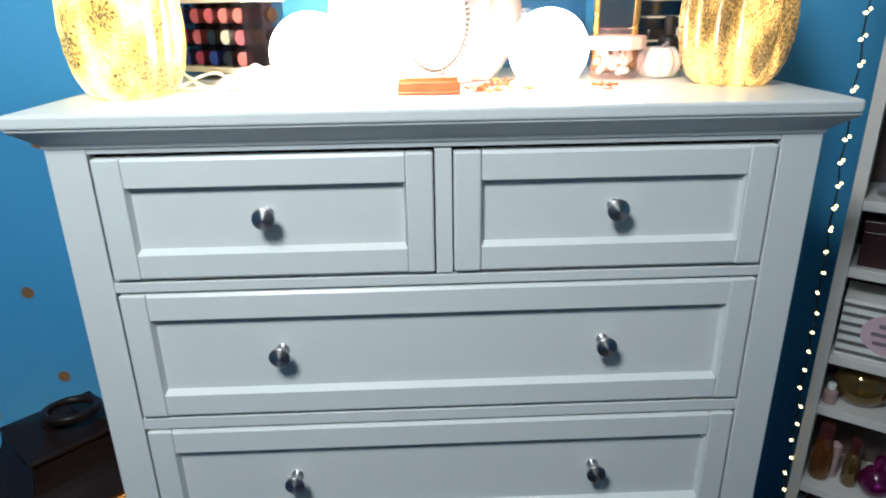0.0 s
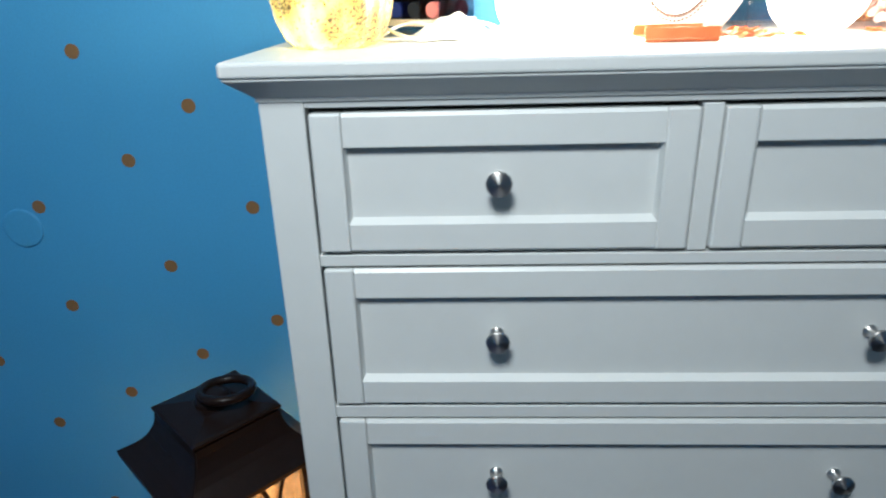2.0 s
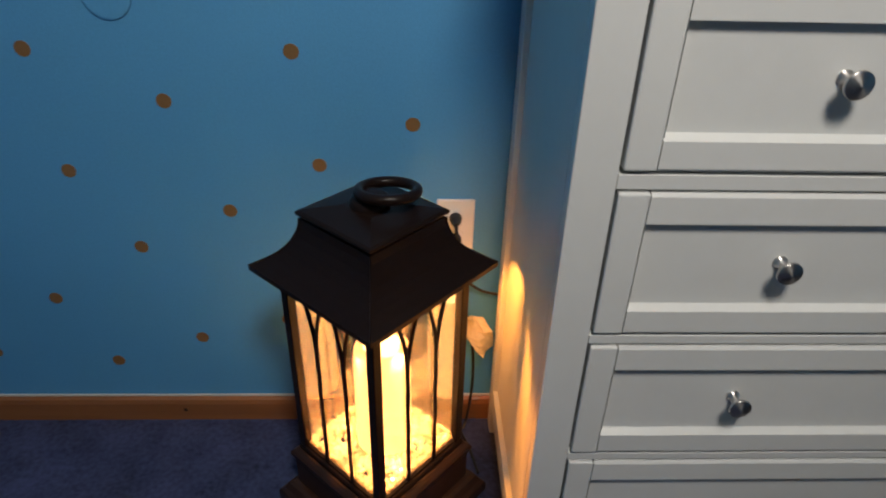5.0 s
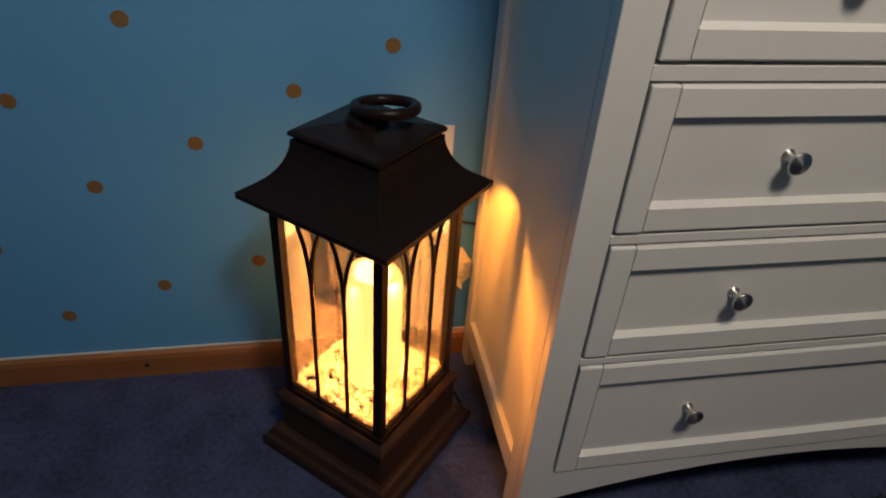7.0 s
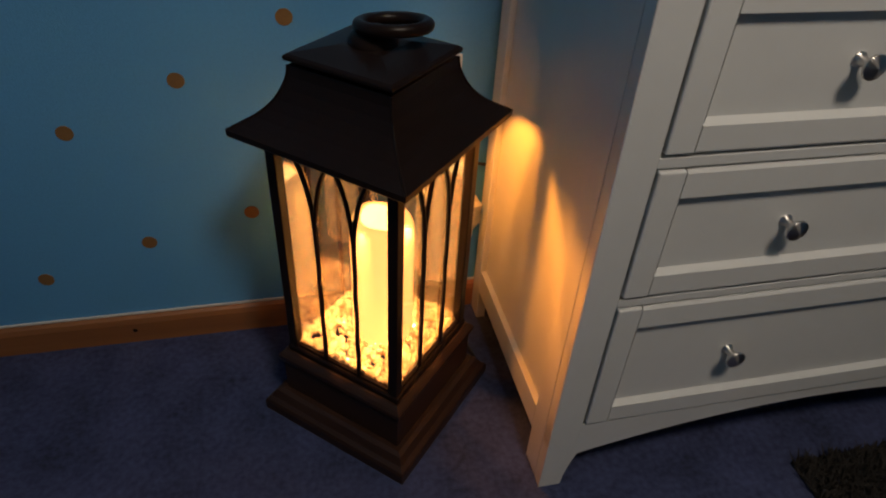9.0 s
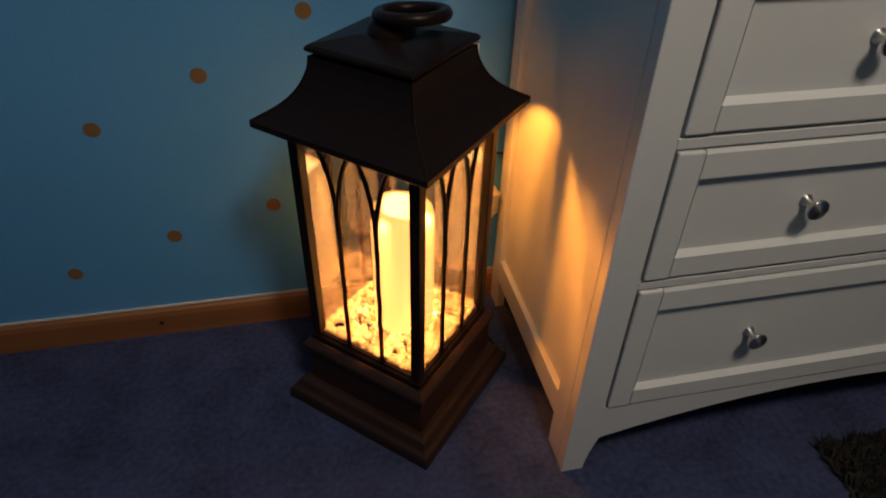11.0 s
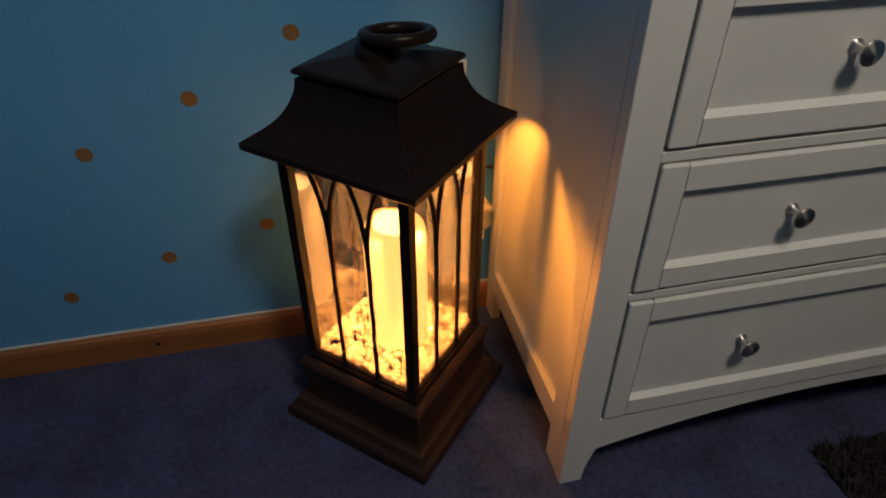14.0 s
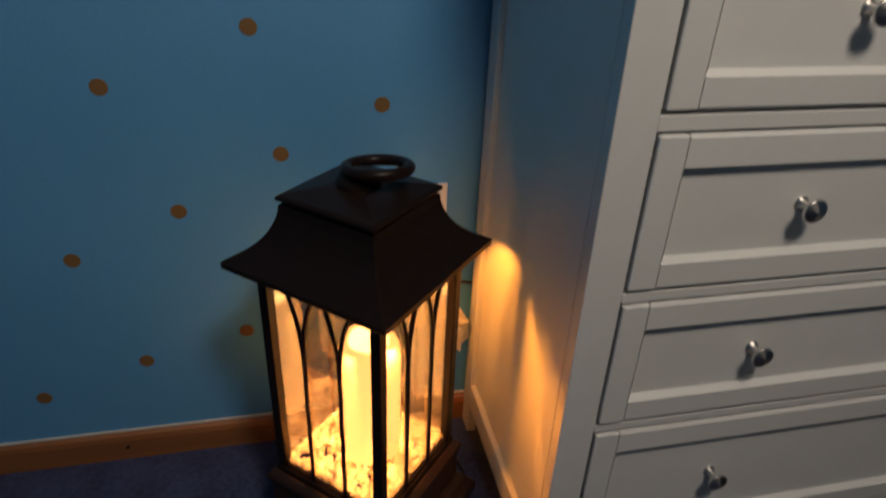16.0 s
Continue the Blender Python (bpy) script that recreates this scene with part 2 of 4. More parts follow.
DOTS = [(-1.081, 1.102), (-0.85, 1.21), (-0.664, 1.114), (-0.792, 1.018), (-0.983, 0.932), (-0.576, 0.925), (-0.753, 0.808), (-0.970, 0.724), (-1.173, 0.806),
        (-0.559, 0.688), (-0.723, 0.611), (-0.892, 0.519), (-1.159, 0.596), (-1.344, 0.491), (-1.451, 0.634), (-1.068, 0.441), (-1.26, 0.321),
        (-1.42, 0.183), (-1.478, 0.362), (-0.992, 0.223), (-1.176, 0.161), (-1.653, 0.147), (-1.607, 0.462), (-1.361, 0.832), (-1.231, 0.973), (-0.812, 0.270)]


def wall_dots():
    first = None
    for x, z in DOTS:
        if first is None:
            bm = lathe([(0.0128, 0), (0.0128, 0.0006), (0.0122, 0.0009)], 24)
            first = tagged(part("wall_dot", bm, COPPER), "small round copper vinyl dot on the blue wall", "wall sticker", "dots on the wall")
            first.matrix_world = pose(x, YW, z, 90)
        else:
            copy_thing(first, pose(x, YW, z, 90))


wall_dots()
disc = lathe([(0.0385, 0), (0.0382, 0.0022), (0.0368, 0.0036), (0.033, 0.0042), (0.0, 0.0044)], 40)
bmesh.ops.transform(disc, matrix=pose(-1.024, YW, 0.890, 90), verts=disc.verts)
tagged(part("blank_cover", disc, WALL), "round cover painted over in the wall's blue", "wall cover")


# ---- dresser ----
DX0, DX1, DF, DB = -0.392, 0.542, 0.662, 1.103
ROW_Z = [(1.021, 1.177), (0.816, 0.9995), (0.607, 0.791), (0.403, 0.586), (0.153, 0.383)]


def knob(parent, x, y, z):
    prof = [(0.0085, 0), (0.0085, 0.002), (0.0055, 0.005), (0.005, 0.012), (0.0062, 0.016), (0.0115, 0.0192), (0.0140, 0.0222), (0.0140, 0.0246), (0.0138, 0.0250), (0.0134, 0.0253), (0.0131, 0.0254), (0.0127, 0.0255), (0.0010, 0.0294), (0.0, 0.0295)]
    ob = part("knob", lathe(prof, 28), NICKEL, parent, "brushed nickel knob", True)
    ob.matrix_world = pose(x, y, z, 90)
    return ob


def drawer(parent, x0, x1, z0, z1, knobs):
    face, back = DF - 0.003, DF + 0.016
    st, rt, rb = 0.034, 0.036, 0.039
    ob = part("drawer", box(x0 + 0.004, x1 - 0.004, face + 0.010, DB - 0.06, z0 + 0.004, z1 - 0.004), PAINT, parent, "shaker drawer with a recessed panel")
    part("stile", box(x0, x0 + st, face, back, z0, z1, 0.0026), PAINT, ob)
    part("stile", box(x1 - st, x1, face, back, z0, z1, 0.0026), PAINT, ob)
    for a, b, top in ((z1 - rt, z1, True), (z0, z0 + rb, False)):
        bm = bmesh.new()
        # profile with a sloped inner edge towards the panel
        prof = ([(face + 0.0035, b), (face + 0.0007, b - 0.004), (face + 0.0007, a), (face + 0.0103, a - 0.002), (back, a - 0.002), (back, b)] if top else
                [(face + 0.0007, a + 0.003), (face + 0.003, a), (back, a), (back, b), (face + 0.0103, b), (face + 0.0007, b - 0.0065)])
        ends = [[bm.verts.new((x, y, z)) for y, z in prof] for x in (x0 + st + 0.0006, x1 - st - 0.0006)]
        for k in range(6):
            bm.faces.new((ends[0][k], ends[1][k], ends[1][(k + 1) % 6], ends[0][(k + 1) % 6]))
        bm.faces.new(ends[0])
        bm.faces.new(ends[1][::-1])
        part("rail", bm, PAINT, ob)
    for x, e in ((x0 + st + 0.0007, 1), (x1 - st - 0.0007, -1)):
        bm = bmesh.new()
        ends = [[bm.verts.new(p) for p in ((x, face + 0.0012, z), (x, face + 0.0103, z), (x + e * 0.0028, face + 0.0103, z))] for z in (z0 + rb - 0.003, z1 - rt)]
        for k in range(3):
            bm.faces.new((ends[0][k], ends[1][k], ends[1][(k + 1) % 3], ends[0][(k + 1) % 3]))
        bm.faces.new(ends[0])
        bm.faces.new(ends[1][::-1])
        part("bead", bm, PAINT, ob)
    for x in knobs:
        knob(ob, x, face + 0.0101, (z0 + rb + z1 - rt) / 2 + 0.002)


def dresser():
    d = thing("dresser", (0, 0, 0), "tall grey-white painted dresser with six shaker drawers and nickel knobs", "dresser")
    # face frame
    for a, b in ((DX0, -0.3445), (0.4915, DX1)):
        part("face_stile", box(a, b, DF, DF + 0.022, 0.10, 1.1893, 0.0015), PAINT, d)
    zs = [(1.1828, 1.1893)] + [(lo[1] + 0.0032, hi[0] - 0.0048) for hi, lo in zip(ROW_Z, ROW_Z[1:])]
    for a, b in zs:
        part("face_rail", box(-0.3442, 0.4912, DF + 0.0006, DF + 0.022, a, b, 0.001), PAINT, d)
    part("divider", box(0.0672, 0.0880, DF + 0.0006, DF + 0.022, 1.0185, 1.1803, 0.001), PAINT, d)
    # solid block whose dark colour gives the drawer gaps their shade
    part("carcass", box(DX0 + 0.014, DX1 - 0.014, DF + 0.0215, DB - 0.004, 0.1525, 1.1895), GAP_SHADE, d, "solid case filling, gap shade put into its dark colour")
    # arched apron with curved feet
    def low(x):
        e = min(x - DX0, DX1 - x)
        if e < 0.036:
            return 0.0
        if e < 0.052:
            return 0.078 * ((e - 0.036) / 0.016) ** 0.6
        u = (x - (DX0 + DX1) / 2) / ((DX1 - DX0) / 2 - 0.052)
        return 0.078 + 0.052 * (1 - u * u)
    xs = [DX0 + (DX1 - DX0) * k / 90 for k in range(91)] + [DX0 + 0.036 + 0.002 * k for k in range(9)] + [DX1 - 0.036 - 0.002 * k for k in range(9)]
    part("apron", sheet(sorted(set(xs)), low, 0.1495, DF + 0.0004, DF + 0.021), PAINT, d, "arched apron with curved feet")
    # sides: frame and sunk panel
    for sx, x0, x1 in ((-1, DX0, DX0 + 0.018), (1, DX1 - 0.018, DX1)):
        part("side_stile", box(x0, x1, DF + 0.0225, 0.727, 0.0, 1.190, 0.0012), PAINT, d)
        part("side_stile", box(x0, x1, 1.062, DB, 0.0, 1.190, 0.0012), PAINT, d)
        part("side_rail", box(x0, x1, 0.7273, 1.0617, 0.072, 0.125, 0.0012), PAINT, d)
        part("side_rail", box(x0, x1, 0.7273, 1.0617, 1.13, 1.190, 0.0012), PAINT, d)
        inner = (x0 + 0.010, x1 - 0.002) if sx < 0 else (x0 + 0.002, x1 - 0.010)
        part("side_panel", box(*inner, 0.7275, 1.0615, 0.1253, 1.1297), PAINT, d)
    # cove under the top, then the top itself
    bm = bmesh.new()
    prof = [(0.0, 1.1895), (0.0015, 1.190), (0.002, 1.1945), (0.0245, 1.2135), (0.0255, 1.2145), (0.0256, 1.2161)]
    rings = []
    for o, z in prof:
        rings.append([bm.verts.new(p) for p in ((DX0 - o, DB, z), (DX0 - o, DF - o, z), (DX1 + o, DF - o, z), (DX1 + o, DB, z))])
    for a, b in zip(rings, rings[1:]):
        for k in range(4):
            bm.faces.new((a[k], a[(k + 1) % 4], b[(k + 1) % 4], b[k]))
    bm.faces.new(rings[0])
    bm.faces.new(rings[-1][::-1])
    part("cove_moulding", bm, PAINT, d, smooth=True)
    part("top", box(DX0 - 0.029, DX1 + 0.026, DF - 0.028, 1.108, 1.2163, 1.233, 0.004, 3), PAINT, d)
    # drawers
    (z0, z1) = ROW_Z[0]
    drawer(d, -0.341, 0.065, z0, z1, [-0.142])
    drawer(d, 0.090, 0.488, z0, z1, [0.292])
    for z0, z1 in ROW_Z[1:]:
        drawer(d, -0.341, 0.488, z0, z1, [-0.142, 0.292])


dresser()


# ---- lantern ----
LX, LY, LTURN = -0.615, 0.907, 2.0


def lantern():
    t = thing("lantern", (LX, LY, 0), "tall dark bronze lantern with arched glass panes, lit", "lantern", turn=LTURN)
    part("base_plate", square_rings([(0.201, 0.0), (0.202, 0.003), (0.202, 0.020), (0.199, 0.026), (0.190, 0.031), (0.181, 0.044), (0.172, 0.048)]), BRONZE_WOOD, t)
    part("plinth", square_rings([(0.161, 0.0475), (0.161, 0.108), (0.166, 0.116), (0.169, 0.122), (0.169, 0.129), (0.164, 0.134), (0.156, 0.139)]), BRONZE_WOOD, t)
    part("bed", square_rings([(0.151, 0.1385), (0.151, 0.148), (0.148, 0.151)]), BRONZE, t)
    r, z0, z1 = 0.1375, 0.1505, 0.560
    for k in range(4):
        a = math.pi / 2 * k
        bm = box(-0.0080, 0.0080, -0.0080, 0.0080, z0, z1, 0.0014)
        bmesh.ops.transform(bm, matrix=Matrix.Translation((r * math.cos(a), r * math.sin(a), 0)) @ Matrix.Rotation(a + math.pi / 4, 4, "Z"), verts=bm.verts)
        part("post", bm, BRONZE, t)
    half = r / math.sqrt(2)
    for k in range(4):
        turn = Matrix.Rotation(math.pi / 4 + math.pi / 2 * k, 4, "Z")

        def put(name, bm, mat, label="", smooth=False):
            bmesh.ops.transform(bm, matrix=turn, verts=bm.verts)
            return part(name, bm, mat, t, label, smooth)
        put("pane", box(half - 0.001, half + 0.001, -half + 0.0045, half - 0.0045, z0 + 0.004, z1 - 0.002), GLASS, "clear glass pane")
        put("sill", box(half - 0.005, half + 0.005, -half + 0.006, half - 0.006, z0, z0 + 0.0055, 0.001), BRONZE)
        w = 2 * half / 3
        for s in (-1, 1):
            y, x, zs = s * w / 2, half + 0.0036, 0.396
            wob = [(x, y + 0.0006 * math.sin(9 * q), z0 + 0.006 + (zs - z0 - 0.006) * q / 6) for q in range(7)]
            bm = tube(wob, 0.0037, 6, smooth_steps=2)
            for e in (-1, 1):
                arc = [(x, y + e * (w - 0.003) * (1 - math.cos(q * math.pi / 18)), zs - 0.004 + 0.150 * math.sin(q * math.pi / 18)) for q in range(8)]
                tube(arc, 0.0036, 6, bm, 2)
            put("tracery", bm, BRONZE, "curved arch bar")
    # hollow roof: outer skin down to the eaves, then up inside
    roof = square_rings([(0.100, 0.6255), (0.108, 0.624), (0.110, 0.610), (0.117, 0.595), (0.127, 0.581), (0.140, 0.569), (0.156, 0.559), (0.175, 0.550), (0.192, 0.543), (0.192, 0.535), (0.189, 0.5325),
                         (0.186, 0.5345), (0.165, 0.5465), (0.148, 0.5575), (0.131, 0.570), (0.118, 0.584), (0.109, 0.598), (0.103, 0.612), (0.095, 0.619), (0.020, 0.6195)])
    part("roof", roof, BRONZE, t, "flared pagoda-like roof")
    for k in range(4):
        a = math.pi / 2 * k
        ridge = [(q * math.cos(a), q * math.sin(a), z) for q, z in ((0.1085, 0.6235), (0.1105, 0.6102), (0.1175, 0.5952), (0.1275, 0.5812), (0.1405, 0.5692), (0.1565, 0.5592), (0.1755, 0.5502), (0.1915, 0.5428))]
        part("ridge", tube(ridge, 0.0016, 6, smooth_steps=3), BRONZE, t, smooth=True)
    part("cap", square_rings([(0.103, 0.6275), (0.1125, 0.630), (0.1135, 0.633), (0.1125, 0.6355), (0.108, 0.638), (0.045, 0.6465), (0.030, 0.647)]), BRONZE, t)
    part("boss", lathe([(0.031, 0.6465), (0.0305, 0.653), (0.027, 0.659), (0.021, 0.664), (0.012, 0.6665)], 28, at=(-0.003, 0, 0)), BRONZE, t, smooth=True)
    ring = [(0.023 + 0.0425 * math.cos(a), 0.0425 * math.sin(a), 0.668 - 0.006 * math.sin(a)) for a in (2 * math.pi * q / 24 for q in range(25))]
    part("ring_handle", tube(ring, 0.0080, 12, smooth_steps=2), BRONZE, t, "round carrying ring", True)


lantern()


def candle():
    t = thing("pillar_candle", (LX + 0.006, LY - 0.002, 0.150), "glowing cream pillar candle with a sloping melted rim", "candle")
    n, bm, rings = 48, bmesh.new(), []
    def rim(a):
        return 0.237 + 0.004 * math.sin(a - 0.3) + 0.0025 * math.sin(3 * a + 1)
    for f, r in ((0.0, 0.0492), (0.25, 0.0492), (0.5, 0.0489), (0.75, 0.0492), (0.89, 0.0490), (0.93, 0.0480), (0.962, 0.0456), (0.984, 0.0418), (0.996, 0.0372), (1.0, 0.0335), (0.996, 0.0312)):
        rings.append([bm.verts.new((r * math.cos(a), r * math.sin(a), f * rim(a))) for a in (2 * math.pi * k / n for k in range(n))])
    for a, b in zip(rings, rings[1:]):
        for k in range(n):
            bm.faces.new((a[k], a[(k + 1) % n], b[(k + 1) % n], b[k]))
    bm.faces.new(rings[0][::-1])
    part("wax_body", bm, WAX, t, smooth=True)
    bm, rings = bmesh.new(), []
    for f, r in ((0.995, 0.0311), (0.975, 0.0296), (0.945, 0.0275), (0.925, 0.020), (0.918, 0.007)):
        rings.append([bm.verts.new((r * math.cos(a), r * math.sin(a), f * rim(a) if r > 0.025 else f * 0.236)) for a in (2 * math.pi * k / n for k in range(n))])
    for a, b in zip(rings, rings[1:]):
        for k in range(n):
            bm.faces.new((a[k], a[(k + 1) % n], b[(k + 1) % n], b[k]))
    bm.faces.new(rings[-1])
    part("hollow", bm, WAX_TOP, t, "bright melted hollow", True)


candle()


def pebbles():
    rng = random.Random(4)
    bm = bmesh.new()
    half = 0.1375 / math.sqrt(2) - 0.0075
    turn = Matrix.Rotation(radians(45 + LTURN), 4, "Z")
    for k in range(2300):
        x, y = rng.uniform(-half, half), rng.uniform(-half, half)
        if k > 1300:
            e = half + 0.0015
            x, y = rng.choice(((x, e), (x, -e), (e, y), (-e, y)))
        d = math.hypot(x, y)
        if d < 0.045:
            continue
        edge = max(abs(x), abs(y)) / half
        heap = 0.015 - 0.006 * edge ** 2
        s = rng.uniform(0.0038, 0.0082)
        m = Matrix.Translation(turn @ Vector((x, y, 0.1515 + (rng.uniform(0.1, 1) if k < 1500 else rng.uniform(0, 0.6)) * heap + s * 0.5))) @ Euler((rng.uniform(0, 6), rng.uniform(0, 6), rng.uniform(0, 6))).to_matrix().to_4x4() @ Matrix.Diagonal((s, s * rng.uniform(0.7, 1), s * rng.uniform(0.45, 0.8), 1))
        bmesh.ops.create_icosphere(bm, subdivisions=1, radius=1, matrix=m)
    ob = part("pebbles", bm, PEBBLE)
    tagged(ob, "amber glass pebbles heaped round the candle", "pebbles", kind="stuff")
    ob.location = (LX, LY, 0)


pebbles()


# ---- outlet, plug and cords ----
def outlet():
    t = thing("wall_outlet", (-0.481, YW, 0.491), "white wall outlet plate with a black plug in it", "outlet")
    part("plate", box(-0.035, 0.035, -0.006, 0, -0.057, 0.057, 0.003, 3), PLATE, t)
    for z in (-0.0195, 0.0195):
        bm = lathe([(0.0165, 0), (0.0165, 0.0015), (0.0158, 0.002)], 24)
        bmesh.ops.transform(bm, matrix=pose(0, -0.0058, z, 90), verts=bm.verts)
        f = part("receptacle", bm, PLATE, t)
        for x in (-0.0062, 0.0062):
            part("slot", box(x - 0.001, x + 0.001, -0.0084, -0.0078, z + 0.001, z + 0.009), BLACK, f)
    bm = lathe([(0.0025, 0), (0.0025, 0.0015)], 10)
    bmesh.ops.transform(bm, matrix=pose(0, -0.0055, 0, 90), verts=bm.verts)
    part("screw", bm, NICKEL, t)


outlet()


def plug(z, width, cord):
    p = thing("plug", (-0.481, YW - 0.0085, z), "black plug in the outlet with its cord hanging down", "plug")
    bm = bmesh.new()
    prof = [(width, 0.0), (width, 0.006), (width * 0.8, 0.016), (width * 0.45, 0.022), (width * 0.4, 0.028)]
    lathe(prof, 16, bm)
    bmesh.ops.transform(bm, matrix=pose(0, 0, 0, 90), verts=bm.verts)
    part("plug_body", bm, BLACK, p, smooth=True)
    pts = [(x + 0.481, y - YW + 0.0085, zz - z) for x, y, zz in cord]
    part("cord", tube(pts, 0.0029, 8), BLACK, p, smooth=True)


plug(0.512, 0.0115, [(-0.481, YW - 0.036, 0.512), (-0.480, YW - 0.045, 0.49), (-0.478, YW - 0.035, 0.44), (-0.468, YW - 0.025, 0.36), (-0.452, YW - 0.022, 0.30), (-0.437, YW - 0.022, 0.22), (-0.432, YW - 0.022, 0.12), (-0.44, YW - 0.03, 0.03), (-0.45, YW - 0.05, 0.006)])
plug(0.466, 0.013, [(-0.481, YW - 0.036, 0.466), (-0.479, YW - 0.04, 0.43), (-0.462, YW - 0.02, 0.385), (-0.43, YW - 0.014, 0.355), (-0.405, YW - 0.012, 0.345), (-0.375, YW - 0.012, 0.34)])


def floor_cord():
    t = tagged(part("floor_cord", tube([(-0.53, 1.06, 0.05), (-0.50, 1.07, 0.10), (-0.468, 1.075, 0.125), (-0.462, 1.075, 0.08), (-0.458, 1.06, 0.02), (-0.44, 1.02, 0.006), (-0.425, 0.95, 0.006)], 0.0029), BLACK, smooth=True),
               "black lantern cord looping behind to the carpet", "cord")
    return t


floor_cord()


def paper_tag():
    t = thing("cord_tag", (-0.433, YW - 0.030, 0.262), "crumpled cream paper tag wrapped round the cord", "tag")
    rng = random.Random(9)
    bm = bmesh.new()
    rows = []
    for i in range(7):
        row = []
        for j in range(5):
            u, v = i / 6, j / 4 - 0.5
            row.append(bm.verts.new((-0.013 + 0.038 * u + v * 0.054 * (0.6 + 0.5 * math.sin(3 * u + 0.6)) + rng.uniform(-0.003, 0.003),
                                     -0.007 + 0.012 * math.cos(v * 4 + u * 5) + rng.uniform(-0.004, 0.004), 0.040 - 0.086 * u + 0.012 * v + rng.uniform(-0.003, 0.003))))
        rows.append(row)
    for a, b in zip(rows, rows[1:]):
        for k in range(4):
            bm.faces.new((a[k], a[k + 1], b[k + 1], b[k]))
    bmesh.ops.solidify(bm, geom=bm.faces[:], thickness=0.0008)
    part("paper", bm, TAG, t)


paper_tag()


# ---- rug and things at the edge of the room ----
def rug():
    t = thing("shag_rug", (0.05, -0.7, 0), "dark brown and black shaggy rug on the carpet", "rug")
    part("backing", box(0, 1.3, 0, 1.325, 0.0, 0.006, 0.002), RUG, t)
    rng = random.Random(2)
    verts, faces = [], []
    def tuft(x, y):
        h, w, a = rng.uniform(0.016, 0.03), rng.uniform(0.0018, 0.0032), rng.uniform(0, 6.3)
        dx, dy = rng.gauss(0, 0.010), rng.gauss(0, 0.010)
        c, q = w * math.cos(a), w * math.sin(a)
        i = len(verts)
        verts.extend([(x - c, y - q, 0.004), (x + c, y + q, 0.004), (x + q, y - c, 0.004), (x + dx, y + dy, h), (x + dx * 0.5 + c, y + dy * 0.5 + q, h * 0.6)])
        faces.extend([(i, i + 1, i + 4), (i + 1, i + 2, i + 4), (i + 2, i, i + 3), (i, i + 4, i + 3), (i + 4, i + 2, i + 3)])
    for _ in range(90000):
        tuft(rng.uniform(0, 1.3), rng.uniform(0, 1.325))
    me = bpy.data.meshes.new("pile")
    me.from_pydata(verts, [], faces)
    me.materials.append(RUG)
    p = new("pile", me)
    p.parent = t
    tagged(p, "long dark shaggy pile", kind="stuff")


RUG = material("dark_shag", (0.018, 0.015, 0.013), 0.9, vary=0.5, grain=120, bump=0.2, second=(0.032, 0.026, 0.022), patch=20)
rug()

RED = material("dark_red_fabric", (0.12, 0.012, 0.010), 0.8, vary=0.25, grain=120, bump=0.3)
PAPER = material("white_paper", (0.72, 0.71, 0.68), 0.7, vary=0.08)
b_ = tagged(part("red_box", box(-1.795, -1.722, 0.90, 1.085, 0.001, 0.105, 0.008, 3), RED), "dark red box standing on the carpet by the wall", "box")
c_ = tagged(part("paper_card", box(-0.016, 0.016, -0.0008, 0.0008, 0.0, 0.05, 0.0004, 1), PAPER), "small white card leaning on the baseboard", "card")
c_.matrix_world = pose(-1.705, 1.085, 0.001, -14, 24, 20)

# ---- things on the dresser ----
TOP = 1.233
LED = material("lit_frosted_globe", (0.85, 0.82, 0.76), 0.4, vary=0.03, glow=(1.0, 0.80, 0.56), glow_power=38.0)
LED_PUMPKIN = material("pearl_white_ceramic", (0.80, 0.77, 0.75), 0.28, vary=0.04, bump=0.05, coat=0.3)
PEARL = material("silver_pearl_ceramic", (0.42, 0.37, 0.38), 0.3, 0.45, vary=0.06, bump=0.04)
OVAL = material("lit_white_window", (0.9, 0.88, 0.84), 0.4, vary=0.02, glow=(1.0, 0.86, 0.7), glow_power=30.0)
BEAD = material("pewter_bead", (0.10, 0.075, 0.055), 0.35, 0.6, vary=0.1)
PINK_GLASS = glass_material("pink_crystal", (1.0, 0.90, 0.88), 0.6, 0.05)
ACRYLIC = glass_material("clear_acrylic", (0.90, 0.90, 0.92), 0.15, 0.06, 0.03)
SMOKY = glass_material("smoky_acrylic", (0.62, 0.60, 0.63), 0.25, 0.08, 0.05)
# dark plum colour stands in for the shade behind the lipsticks
CORE = material("plum_core_shade", (0.10, 0.07, 0.08), 0.5, vary=0.2)
GOLD = material("gold_frame", (0.75, 0.48, 0.16), 0.28, 1.0, vary=0.1)
MIRROR = material("mirror", (0.85, 0.87, 0.88), 0.03, 1.0, vary=0.01, bump=0)
COPPER_METAL = material("copper_foil", (0.70, 0.18, 0.06), 0.36, 0.5, vary=0.2, grain=60, bump=0.2)
CABLE = material("white_cable", (0.78, 0.76, 0.72), 0.5, vary=0.05)
CLOTH = material("white_cloth", (0.8, 0.78, 0.75), 0.8, vary=0.05, grain=200, bump=0.4)
DARK_CASE = material("dark_makeup_case", (0.02, 0.017, 0.016), 0.3, vary=0.3)


